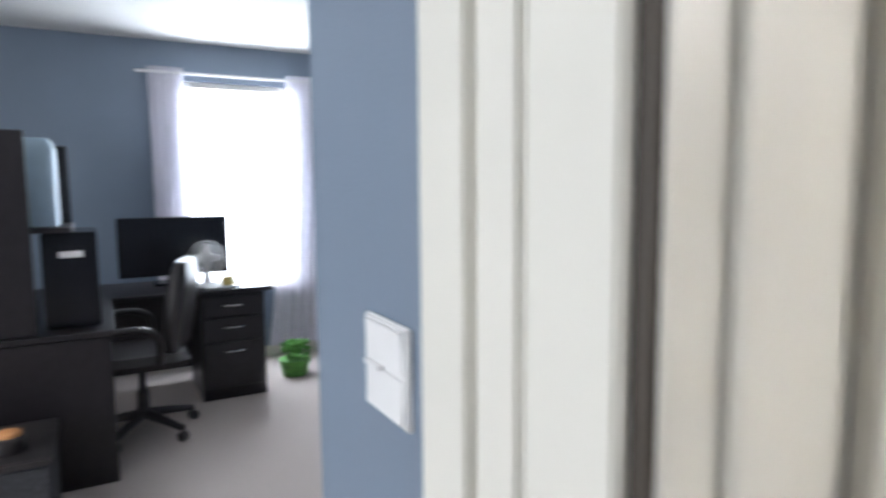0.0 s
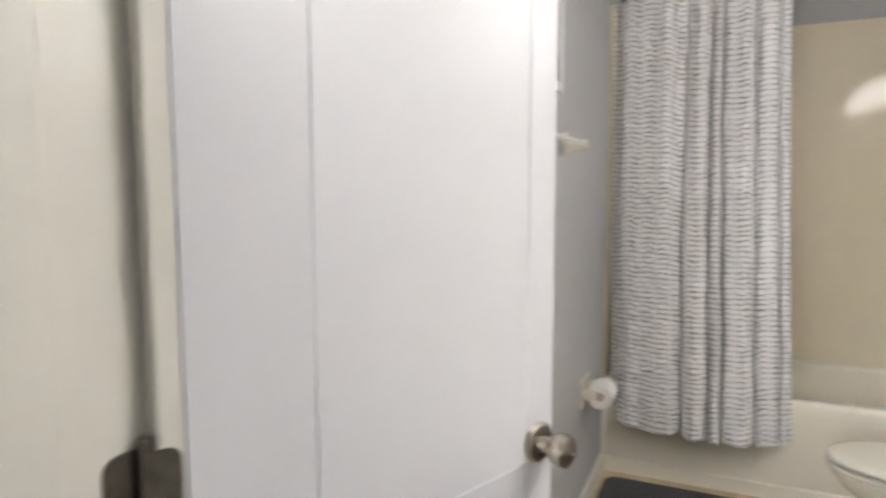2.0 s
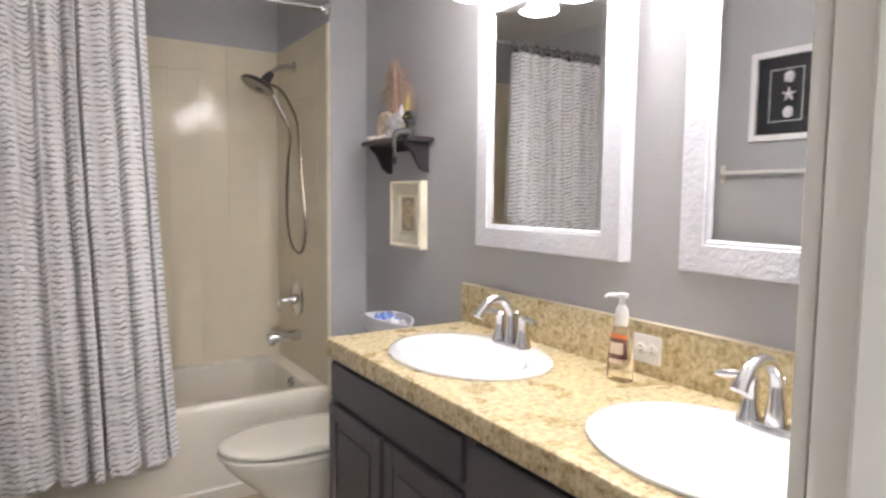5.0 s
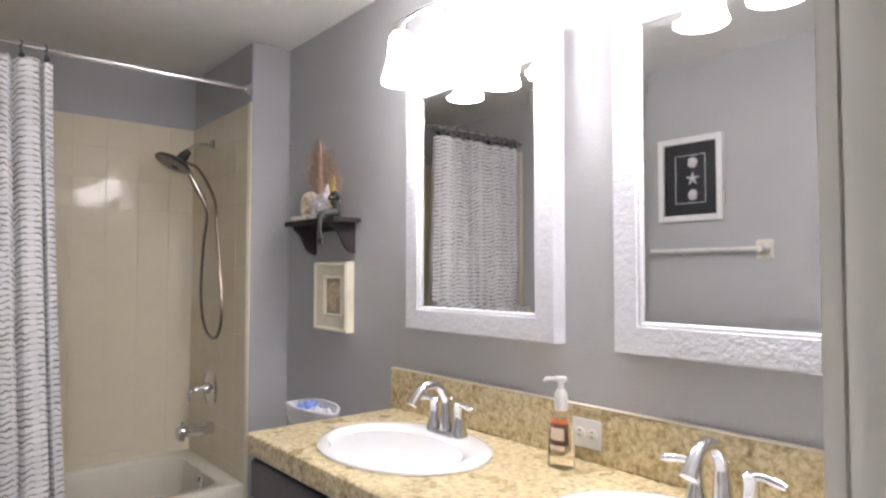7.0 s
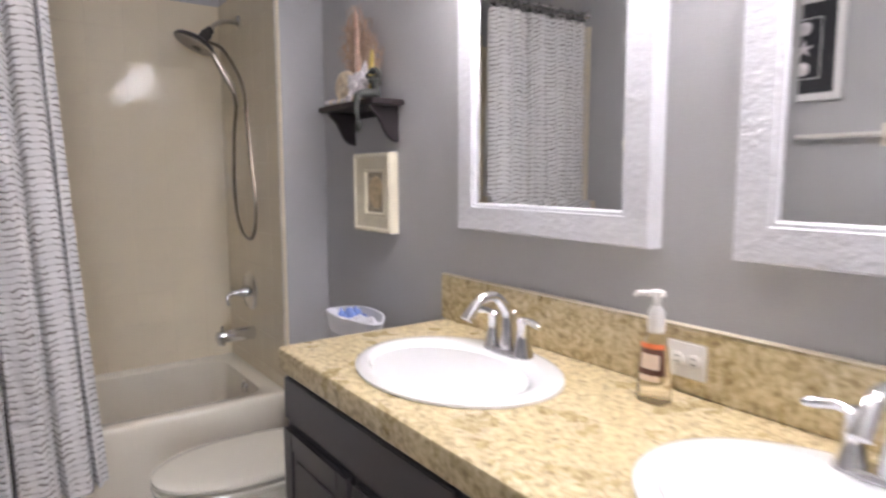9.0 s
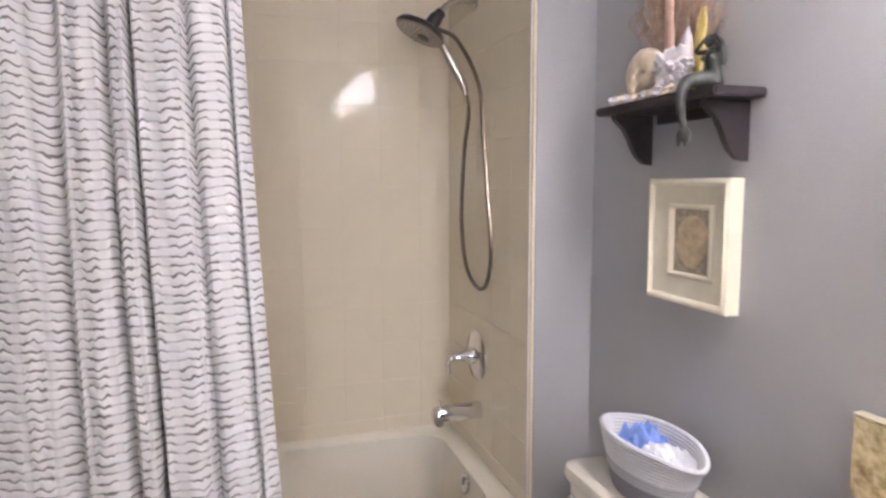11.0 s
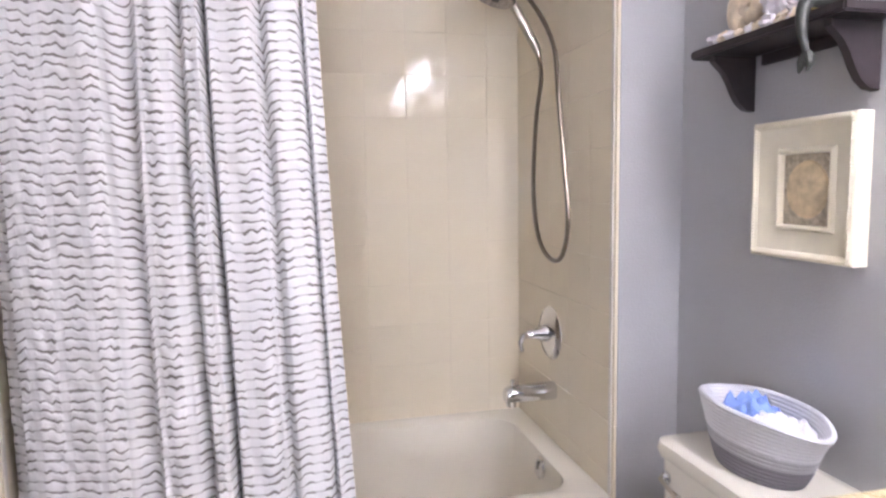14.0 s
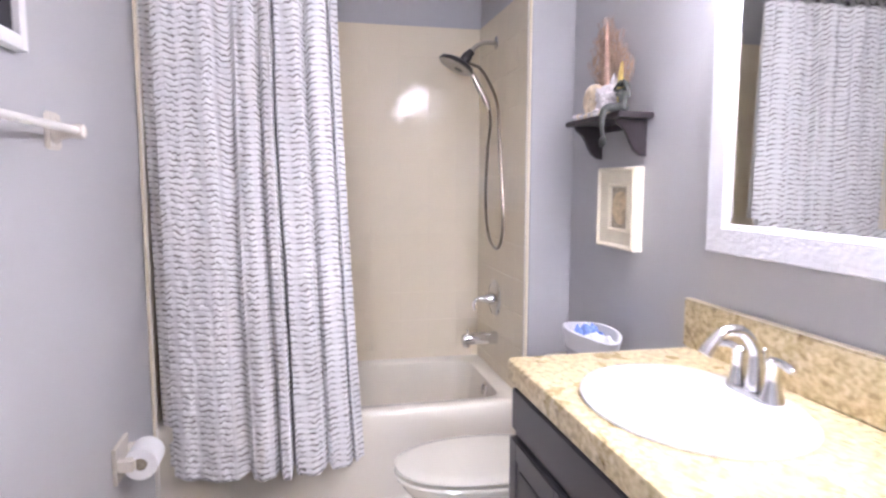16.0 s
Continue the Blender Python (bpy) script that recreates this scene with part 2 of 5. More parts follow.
def spline(points, k=8):
    ps = [Vector(p) for p in points]
    ps = [2 * ps[0] - ps[1]] + ps + [2 * ps[-1] - ps[-2]]
    out = []
    for i in range(1, len(ps) - 2):
        a, b, c, d = ps[i - 1:i + 3]
        for j in range(k):
            t = j / k
            out.append(0.5 * (2 * b + (c - a) * t + (2 * a - 5 * b + 4 * c - d) * t * t + (3 * b - a - 3 * c + d) * t ** 3))
    out.append(ps[-2])
    return out


def tube(path, r, n=10, bm=None):
    """A round rod along a path; r is one radius or one for each point."""
    path = [Vector(p) for p in path]
    rs = r if isinstance(r, (list, tuple)) else [r] * len(path)
    up = Vector((0, 0, 1))
    d0 = (path[1] - path[0]).normalized()
    side = d0.cross(up)
    side = d0.cross(Vector((1, 0, 0))) if side.length < 0.05 else side
    side.normalize()
    rings = []
    for i, p in enumerate(path):
        d = (path[min(i + 1, len(path) - 1)] - path[max(i - 1, 0)]).normalized()
        side = (side - d * side.dot(d)).normalized()
        o = d.cross(side)
        rings.append([p + rs[i] * (math.cos(2 * math.pi * k / n) * side + math.sin(2 * math.pi * k / n) * o) for k in range(n)])
    return loft(rings, bm=bm)


def blob(c, s, bm=None, rough=0.0, sub=3, f=6.0):
    bm = bm or bmesh.new()
    r = bmesh.ops.create_icosphere(bm, subdivisions=sub, radius=1)
    for v in r["verts"]:
        k = 1 + rough * noise.noise(v.co * f * 0.4 + Vector(c) * 9)
        v.co = Vector((c[0] + v.co.x * s[0] * k, c[1] + v.co.y * s[1] * k, c[2] + v.co.z * s[2] * k))
    return bm


def turned(bm, m):
    bmesh.ops.transform(bm, matrix=m, verts=bm.verts)
    return bm


def obj(name, bm, material, parent=None, smooth=True, loc=None):
    loc = Vector(loc) if loc is not None else (PLACE[parent] if parent else Vector())
    bmesh.ops.translate(bm, vec=-loc, verts=bm.verts)
    bmesh.ops.recalc_face_normals(bm, faces=bm.faces)
    me = bpy.data.meshes.new(name)
    bm.to_mesh(me)
    bm.free()
    me.materials.append(material)
    if smooth:
        for p in me.polygons:
            p.use_smooth = True
        me.set_sharp_from_angle(angle=radians(38))
    ob = new(name, me)
    PLACE[ob] = loc
    if parent:
        ob.parent = parent
    else:
        ob.location = loc
    return ob


def part(name, bm, material, parent, label=""):
    return tagged(obj(name, bm, material, parent), label)


def thing(name, loc, label, category, group=""):
    ob = new(name)
    ob.empty_display_size = 0.05
    ob.location = loc
    PLACE[ob] = Vector(loc)
    return tagged(ob, label, category, group)


def solo(name, bm, material, label, category, loc, group=""):
    return tagged(obj(name, bm, material, None, loc=loc), label, category, group)


def structure(name, bm, material, label):
    return tagged(obj(name, bm, material), label, name.split("_")[0], kind="structure")


# ---------- plan ----------
YL, YV = 0.25, -1.45          # side wall with the towel bar, wall with the vanity
XD0, XD1 = 0.72, 0.86         # wall with the doorway
XT, XB = 3.50, 4.26           # front of the tub, tiled back wall
YW = -1.26                    # tiled wall with the taps
H = 2.48
DY0, DY1, DH = -0.47, 0.24, 2.04   # doorway
TILETOP, RIM = 2.19, 0.458

# bathroom shell
structure("floor", box(XD0, 4.4, -1.57, 0.36, -0.1, -0.004), M_GROUT, "beige vinyl bathroom floor with pale joints")
structure("ceiling", box(-3.0, 4.5, -2.6, 5.6, H, H + 0.1), M_CEIL, "white textured ceiling")
structure("wall_vanity", box(XD1, XT, YV - 0.12, YV, 0, H), M_WALL, "grey painted wall behind the vanity")
structure("wall_towel", box(XD1, 4.4, YL, YL + 0.12, 0, H), M_WALL, "grey painted wall with the towel bar")
structure("wall_wing", box(XT, 4.4, YV - 0.12, YW, 0, H, 0.006), M_WALL, "grey painted wing wall beside the tub")
structure("wall_tub", box(XB, 4.4, YW, YL, 0, H), M_WALL, "grey painted wall above the tub tiles")
# doorway wall: blue outside, grey inside
for nm, y0, y1, z0, z1 in (("a", DY1 + 0.02, 0.90, 0, H), ("b", -2.6, DY0 - 0.02, 0, H), ("c", DY0 - 0.02, DY1 + 0.02, DH + 0.02, H)):
    structure("wall_doorway_" + nm, box(XD0, XD1 - 0.012, y0, y1, z0, z1), M_BLUE, "blue painted wall around the doorway")
    structure("wall_inside_" + nm, box(XD1 - 0.012, XD1, max(y0, YV), min(y1, YL), z0, z1), M_WALL, "grey painted wall around the doorway")
structure("wall_closet", box(XD1 - 0.012, 4.4, 0.78, 0.90, 0, H), M_BLUE, "blue painted wall of the office")

# office shell
structure("carpet_floor", box(-3.0, XD0, -2.6, 5.6, -0.1, 0), M_CARPET, "pale beige office carpet")
structure("carpet_far", box(XD0, 4.4, 0.90, 5.6, -0.1, 0), M_CARPET, "pale beige office carpet")
YO = 5.15
for nm, b in (("west", (-3.0, -2.9, -2.6, YO)), ("south", (-2.9, XD0, -2.6, -2.5)), ("east", (4.4, 4.5, 0.78, YO))):
    structure("wall_" + nm, box(*b, 0, H), M_BLUE, "blue painted office wall")
WX0, WX1, WZ0, WZ1 = 0.99, 1.90, 0.60, 2.20
for nm, b in (("a", (-3.0, WX0, YO, YO + 0.12, 0, H)), ("b", (WX1, 4.5, YO, YO + 0.12, 0, H)), ("c", (WX0, WX1, YO, YO + 0.12, 0, WZ0)), ("d", (WX0, WX1, YO, YO + 0.12, WZ1, H))):
    structure("wall_window_" + nm, box(*b), M_BLUE, "blue painted office wall around the window")
win = structure("window_1", box(WX0, WX1, YO + 0.07, YO + 0.11, WZ0, WZ0 + 0.05), M_TRIM, "white framed office window")
for nm, b in (("window_frame", (WX0, WX0 + 0.045, YO + 0.05, YO + 0.1, WZ0, WZ1)), ("window_frame", (WX1 - 0.045, WX1, YO + 0.05, YO + 0.1, WZ0, WZ1)), ("window_frame", (WX0, WX1, YO + 0.05, YO + 0.1, WZ1 - 0.045, WZ1)), ("window_sill", (WX0 - 0.03, WX1 + 0.03, YO - 0.04, YO + 0.05, WZ0 - 0.025, WZ0))):
    part(nm, box(*b, 0.004), M_TRIM, win)
structure("backdrop", box(-3, 6, YO + 0.9, YO + 0.95, -1, 4.5), M_DAY, "overcast daylight outside the window")
lamp("window_daylight", "AREA", look(((WX0 + WX1) / 2, YO + 0.04, 1.4), ((WX0 + WX1) / 2, 3.0, 1.2)), WINDOW, (0.80, 0.88, 1.0), 0.85, 1.5)

# unseen window and lamp added on the west wall to brighten the office
added_win = structure("window_2", box(-2.9, -2.87, 0.2, 1.9, 0.85, 0.9), M_TRIM, "white framed office window")
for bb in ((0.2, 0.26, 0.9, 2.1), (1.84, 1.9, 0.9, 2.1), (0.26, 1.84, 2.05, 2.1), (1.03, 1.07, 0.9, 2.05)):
    part("window_frame", box(-2.9, -2.86, bb[0], bb[1], bb[2], bb[3], 0.004), M_TRIM, added_win)
# glowing panes on the solid wall, added with the fill lamp below
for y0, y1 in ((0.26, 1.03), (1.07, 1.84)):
    part("pane", box(-2.9, -2.885, y0, y1, 0.9, 2.05), M_DAY, added_win, "glowing pane of the added window")
lamp("added_side_fill", "AREA", look((-2.84, 1.05, 1.47), (0, 0.9, 1.2)), SIDE_FILL, (0.92, 0.95, 1.0), 1.5, 1.1)

# doorway trim
jamb = structure("door_1", box(XD0 + 0.003, 0.905, DY1, DY1 + 0.02, 0, DH), M_TRIM, "white painted bathroom door jamb and casing")
part("jamb", box(XD0 - 0.0, XD1, DY0 - 0.02, DY0, 0, DH), M_TRIM, jamb)
part("head_jamb", box(XD0, XD1, DY0, DY1, DH, DH + 0.02), M_TRIM, jamb)
part("rabbet", box(0.906, 0.985, DY1 + 0.003, DY1 + 0.009, 0, DH), M_TRIM, jamb)
# dark-coloured strip puts in the shade of the slot between casing and jamb
part("gap_strip", box(XD0 - 0.004, XD0 + 0.003, DY1 + 0.004, DY1 + 0.018, 0, DH), M_GAP, jamb, "dark strip for the shaded slot beside the jamb")
part("door_stop", box(0.775, 0.835, DY1 - 0.012, DY1 + 0.001, 0, DH, 0.003), M_TRIM, jamb)
part("door_stop", box(0.775, 0.835, DY0 - 0.001, DY0 + 0.012, 0, DH, 0.003), M_TRIM, jamb)


def casing_profile(x, s, y0, y1, z0, z1, steps):
    """Upright casing of stepped mouldings; s is the way it stands out."""
    bm = bmesh.new()
    for a, b, d in steps:
        ya, yb = y0 + (y1 - y0) * a, y0 + (y1 - y0) * b
        lo, hi = sorted((x, x + s * d))
        box(lo, hi, min(ya, yb), max(ya, yb), z0, z1, min(0.004, d / 3), bm, 2)
    return bm


STEPS = ((0, 0.38, 0.016), (0.38, 0.58, 0.0195), (0.58, 0.66, 0.014), (0.66, 1.0, 0.0215))
part("casing", casing_profile(XD0, -1, DY1 + 0.018, 0.51, 0, DH + 0.1, STEPS), M_TRIM, jamb)
part("casing", casing_profile(XD0, -1, DY0 - 0.001, DY0 - 0.09, 0, DH + 0.1, STEPS), M_TRIM, jamb)
part("casing", casing_profile(XD1, 1, DY0 - 0.005, DY0 - 0.075, 0, DH + 0.07, STEPS), M_TRIM, jamb)
part("casing", box(XD0 - 0.02, XD0, DY0 - 0.05, 0.40, DH + 0.012, DH + 0.1, 0.004), M_TRIM, jamb)

structure("baseboard_towel", box(XD1, XT - 0.01, YL - 0.014, YL, 0, 0.09, 0.004), M_TRIM, "white baseboard")
structure("baseboard_vanity", box(2.64, XT, YV, YV + 0.014, 0, 0.09, 0.004), M_TRIM, "white baseboard")
structure("baseboard_office", box(-2.9, 4.4, YO - 0.015, YO, 0, 0.09, 0.004), M_TRIM, "white baseboard")

# light switch on the blue wall
sw = thing("light_switch", (XD0, 0.628, 1.2), "white double rocker light switch on the blue wall", "switch")
part("cover_plate", box(XD0 - 0.007, XD0, 0.568, 0.688, 1.144, 1.259, 0.003, seg=2), M_WPLAS, sw)
for zz, tip in ((1.175, 3), (1.228, -3)):
    part("rocker", turned(box(-0.003, 0.002, -0.05, 0.05, -0.025, 0.025, 0.0015), pose(XD0 - 0.007, 0.628, zz, 0, tip, 0)), M_WPLAS, sw)
part("toggle", turned(box(-0.007, 0.002, -0.012, 0.03, -0.004, 0.004, 0.0015), pose(XD0 - 0.007, 0.645, 1.2015, 0, 0, 0)), M_WPLAS, sw)

# the open door
HX, HY, ANG = 0.915, 0.232, -21.6
DOORM = pose(HX, HY, 0, 0, 0, ANG)
LD = 0.638
door = thing("bathroom_door", (HX, HY, 0.01), "white panelled bathroom door standing open", "door")


def dpart(name, b, material, label="", bev=0.003):
    return part(name, turned(box(*b, bev, seg=2), DOORM), material, door, label)


dpart("slab", (0.011, LD, -0.0095, 0.022, 0.012, 2.03), M_DOOR)
dpart("edge_strip", (0.009, 0.034, -0.0122, 0.0275, 0.012, 2.03), M_TRIM, "cream painted hinge edge", 0.002)
for a, b, c, d in ((0.0335, 0.165, 0.012, 2.03), (LD - 0.07, LD, 0.012, 2.03), (0.165, LD - 0.07, 1.90, 2.03), (0.165, LD - 0.07, 0.82, 0.94), (0.165, LD - 0.07, 0.012, 0.24)):
    dpart("rail" if b - a > 0.3 else "stile", (a, b, -0.012, 0.0275, c, d), M_DOOR)
for c, d in ((0.24, 0.82), (0.94, 1.90)):
    dpart("raised_panel", (0.18, LD - 0.085, -0.0115, 0.026, c + 0.03, d - 0.03), M_DOOR, bev=0.006)
def hinge_leaf(w, s, z):
    """A thin plate with rounded outer corners, from the pin outwards."""
    r = 0.014
    out = [(0, -0.05), (s * (w - r), -0.05)]
    out += [(s * (w - r + r * math.sin(radians(q))), -0.05 + r - r * math.cos(radians(q))) for q in range(15, 91, 15)]
    out += [(s * (w - r + r * math.cos(radians(q))), 0.05 - r + r * math.sin(radians(q))) for q in range(0, 91, 15)] + [(0, 0.05)]
    return [(p, z + h_) for p, h_ in out]


for z in (0.25, 1.08, 1.80):
    h = part("hinge", turned(loft([[(p, yy, q) for p, q in hinge_leaf(0.030, 1, z)] for yy in (-0.0145, -0.0115)]), DOORM), M_BRONZE, door, "dull brushed metal hinge")
    part("leaf", loft([[(0.912 + p, yy, q) for p, q in hinge_leaf(0.036, -1, z)] for yy in (DY1 - 0.003, DY1 + 0.0005)]), M_BRONZE, h)
    part("pin", lathe(HX - 0.002, HY - 0.005, [(0.004, z - 0.055), (0.0065, z - 0.052), (0.0065, z + 0.055), (0.0075, z + 0.057), (0.0075, z + 0.061), (0.003, z + 0.064)], 12), M_BRONZE, h)
KN = 0.597
for s in (-1, 1):
    y0 = -0.012 if s < 0 else 0.0275
    prof = [(0.033, 0.0), (0.033, 0.004), (0.029, 0.009), (0.013, 0.012), (0.0115, 0.026), (0.016, 0.032), (0.025, 0.040), (0.0275, 0.050), (0.025, 0.060), (0.016, 0.065), (0.008, 0.066)]
    m = DOORM @ pose(KN, y0, 0.965, 90 if s < 0 else -90, 0, 0)
    part("knob", turned(lathe(0, 0, prof, 28), m), M_NICKEL, door, "round brushed nickel door knob")
    if s < 0:
        part("privacy_button", turned(box(-0.006, 0.006, -0.002, 0.002, 0.066, 0.071, 0.001), m), M_CHROME, door)
part("latch_plate", turned(box(LD - 0.001, LD + 0.0015, -0.004, 0.02, 0.93, 1.0), DOORM), M_NICKEL, door)

# ---------- tub ----------
def rrect(x0, x1, y0, y1, z, r, k=6):
    out = []
    for cx, cy, a0 in ((x1 - r, y1 - r, 0), (x0 + r, y1 - r, 90), (x0 + r, y0 + r, 180), (x1 - r, y0 + r, 270)):
        for i in range(k + 1):
            a = radians(a0 + 90 * i / k)
            out.append((cx + r * math.cos(a), cy + r * math.sin(a), z))
    return out


tub = thing("bathtub", ((XT + XB) / 2, (YW + YL) / 2, 0), "cream enamel alcove bathtub", "bathtub")
tx0, tx1, ty0, ty1 = XT, XB - 0.004, YW + 0.004, YL - 0.004
part("shell", loft([rrect(tx0 + 0.012, tx1, ty0, ty1, 0, 0.004), rrect(tx0 + 0.012, tx1, ty0, ty1, 0.062, 0.004), rrect(tx0 + 0.020, tx1, ty0, ty1, 0.070, 0.004), rrect(tx0 + 0.020, tx1, ty0, ty1, 0.10, 0.004), rrect(tx0 + 0.004, tx1, ty0, ty1, RIM - 0.06, 0.004), rrect(tx0, tx1, ty0, ty1, RIM - 0.022, 0.004), rrect(tx0 + 0.003, tx1, ty0, ty1, RIM - 0.010, 0.004), rrect(tx0 + 0.010, tx1, ty0, ty1, RIM - 0.003, 0.004), rrect(tx0 + 0.022, tx1, ty0, ty1, RIM, 0.004),
    rrect(tx0 + 0.075, tx1 - 0.045, ty0 + 0.06, ty1 - 0.06, RIM - 0.002, 0.10), rrect(tx0 + 0.09, tx1 - 0.06, ty0 + 0.075, ty1 - 0.08, RIM - 0.014, 0.10), rrect(tx0 + 0.11, tx1 - 0.08, ty0 + 0.10, ty1 - 0.16, 0.25, 0.10), rrect(tx0 + 0.13, tx1 - 0.10, ty0 + 0.13, ty1 - 0.25, 0.12, 0.10), rrect(tx0 + 0.18, tx1 - 0.15, ty0 + 0.19, ty1 - 0.33, 0.09, 0.08)]), M_TUB, tub)
ov = pose(3.83, YW + 0.088, 0.405, -82, 0, 0)
part("overflow_plate", turned(lathe(0, 0, [(0.036, 0), (0.036, 0.004), (0.031, 0.010), (0.012, 0.013), (0.0, 0.0135)], 24, cap1=False), ov), M_CHROME, tub, "round chrome overflow plate")
part("trip_lever", turned(box(-0.004, 0.004, -0.022, 0.006, 0.012, 0.02, 0.002), ov), M_CHROME, tub)

# ---------- tub fittings on the tap wall ----------
def on_wall(x, z):
    """Local z stands out of the tap wall."""
    return pose(x, YW + 0.012, z, -90, 0, 0)


vx = 3.925
valve = thing("shower_valve", (vx, YW, 0.83), "chrome round shower valve with a lever handle", "valve")
part("escutcheon", turned(lathe(0, 0, [(0.09, 0), (0.09, 0.004), (0.082, 0.012), (0.05, 0.018), (0.03, 0.02)], 40), on_wall(vx, 0.83)), M_CHROME, valve)
part("stem", turned(lathe(0, 0, [(0.03, 0.018), (0.027, 0.03), (0.016, 0.06), (0.014, 0.085), (0.010, 0.09)], 20), on_wall(vx, 0.83)), M_CHROME, valve)
part("lever", tube(spline([(vx, YW + 0.09, 0.83), (vx - 0.003, YW + 0.112, 0.824), (vx - 0.007, YW + 0.126, 0.806), (vx - 0.0250, YW + 0.126, 0.778)]), [0.011] * 10 + [0.009] * 8 + [0.007] * 7, 10), M_CHROME, valve)

spo = thing("tub_spout", (vx - 0.025, YW, 0.635), "polished chrome tub spout on the tiles", "spout")
rings = []
for d, a, b, dz in ((0.012, 0.030, 0.030, 0), (0.016, 0.031, 0.031, 0), (0.06, 0.0305, 0.030, 0), (0.13, 0.030, 0.029, 0), (0.168, 0.0295, 0.028, -0.001), (0.182, 0.028, 0.026, -0.003), (0.188, 0.022, 0.021, -0.004)):
    rings.append([(vx - 0.025 + a * math.cos(t * math.pi / 12), YW + d, 0.638 + dz + b * math.sin(t * math.pi / 12)) for t in range(24)])
part("body", loft(rings), M_CHROME, spo)
part("outlet", lathe(vx - 0.025, YW + 0.165, [(0.017, 0.597), (0.018, 0.62)], 16), M_CHROME, spo)
part("diverter", lathe(vx - 0.025, YW + 0.16, [(0.005, 0.66), (0.005, 0.675), (0.008, 0.678), (0.008, 0.684), (0.004, 0.687)], 12), M_CHROME, spo)

ax, az = 3.95, 2.06
sh = thing("hand_shower", (ax, YW, az), "dual shower head with dark bracket and steel hose", "shower")
part("flange", turned(lathe(0, 0, [(0.031, 0), (0.031, 0.003), (0.022, 0.009), (0.012, 0.012)], 24), on_wall(ax, az)), M_CHROME, sh)
part("arm", tube(spline([(ax, YW + 0.01, az), (ax, YW + 0.07, az - 0.002), (ax, YW + 0.115, az - 0.022), (ax, YW + 0.145, az - 0.055)]), 0.0105, 12), M_NICKEL, sh)
part("bracket", tube([(ax, YW + 0.135, az - 0.045), (ax, YW + 0.152, az - 0.062), (ax, YW + 0.153, az - 0.064), (ax, YW + 0.19, az - 0.115), (ax, YW + 0.2, az - 0.135)], [0.018, 0.02, 0.024, 0.026, 0.02], 14), M_DARKPL, sh, "dark plastic diverter bracket")
hm = pose(ax, -0.99 + -0.06, 1.947, 0, 0, 0) @ pose(0, 0, 0, 27, 0, 0)
head = part("head", turned(lathe(0, 0, [(0.02, 0.035), (0.05, 0.026), (0.082, 0.012), (0.088, 0.0), (0.086, -0.006)], 36), hm), M_DARKPL, sh, "dark round shower head")
part("spray_face", turned(lathe(0, 0, [(0.085, -0.006), (0.082, -0.010), (0.02, -0.011), (0.0, -0.011)], 36, cap1=False), hm), M_HEADF, head)
bm = bmesh.new()
for ring_r, count in ((0.022, 8), (0.038, 14), (0.055, 20), (0.071, 26)):
    for i in range(count):
        a = 2 * math.pi * i / count
        x, y = ring_r * math.cos(a), ring_r * math.sin(a)
        box(x - 0.0025, x + 0.0025, y - 0.0025, y + 0.0025, -0.014, -0.010, 0, bm)
part("nozzles", turned(bm, hm), M_NICKEL, head)
part("handset_stem", tube([(ax, YW + 0.135, az - 0.145), (ax - 0.004, YW + 0.10, az - 0.21), (ax - 0.010, YW + 0.06, az - 0.285), (ax - 0.012, YW + 0.05, az - 0.315)], [0.013, 0.0165, 0.0145, 0.009], 14), M_NICKEL, sh, "brushed steel handset handle")
hy = YW + 0.04
hose = spline([(ax - 0.005, YW + 0.15, az - 0.10), (ax - 0.03, YW + 0.09, az - 0.14), (3.85, hy, 1.773), (3.804, hy, 1.598), (3.767, hy, 1.43), (3.73, hy, 1.233), (3.76, hy, 1.125), (3.829, hy, 1.088), (3.93, hy, 1.115), (3.995, hy, 1.2), (4.018, hy, 1.347), (3.989, hy, 1.554), (3.945, hy, 1.679), (ax - 0.012, YW + 0.05, az - 0.315)], 28)
part("hose", tube(hose, [0.0068 + 0.0009 * (i % 2) for i in range(len(hose))], 8), M_HOSE, sh, "ribbed flexible steel hose")

sd = thing("soap_dish", (XB, -0.563, 0.66), "cream ceramic soap dish set in the tiles", "soap dish")
part("back_plate", box(XB - 0.018, XB - 0.008, -0.635, -0.49, 0.59, 0.735, 0.005, seg=2), M_TILE, sd)
part("tray", box(XB - 0.065, XB - 0.012, -0.625, -0.50, 0.600, 0.618, 0.006, seg=2), M_TILE, sd)
part("lip", box(XB - 0.068, XB - 0.058, -0.625, -0.50, 0.606, 0.635, 0.004, seg=2), M_TILE, sd)

# ---------- shower curtain ----------
rod = thing("shower_rod", (3.50, -0.5, 2.255), "chrome shower curtain rod", "curtain rod")
part("rod", tube([(3.52, YL, 2.255), (3.52, YW, 2.255)], 0.0125, 14), M_CHROME, rod)
for y, s in ((YL, 90), (YW, -90)):
    part("end_flange", turned(lathe(0, 0, [(0.03, 0), (0.03, 0.006), (0.02, 0.016), (0.015, 0.03)], 20), pose(3.52, y, 2.255, s, 0, 0)), M_CHROME, rod)


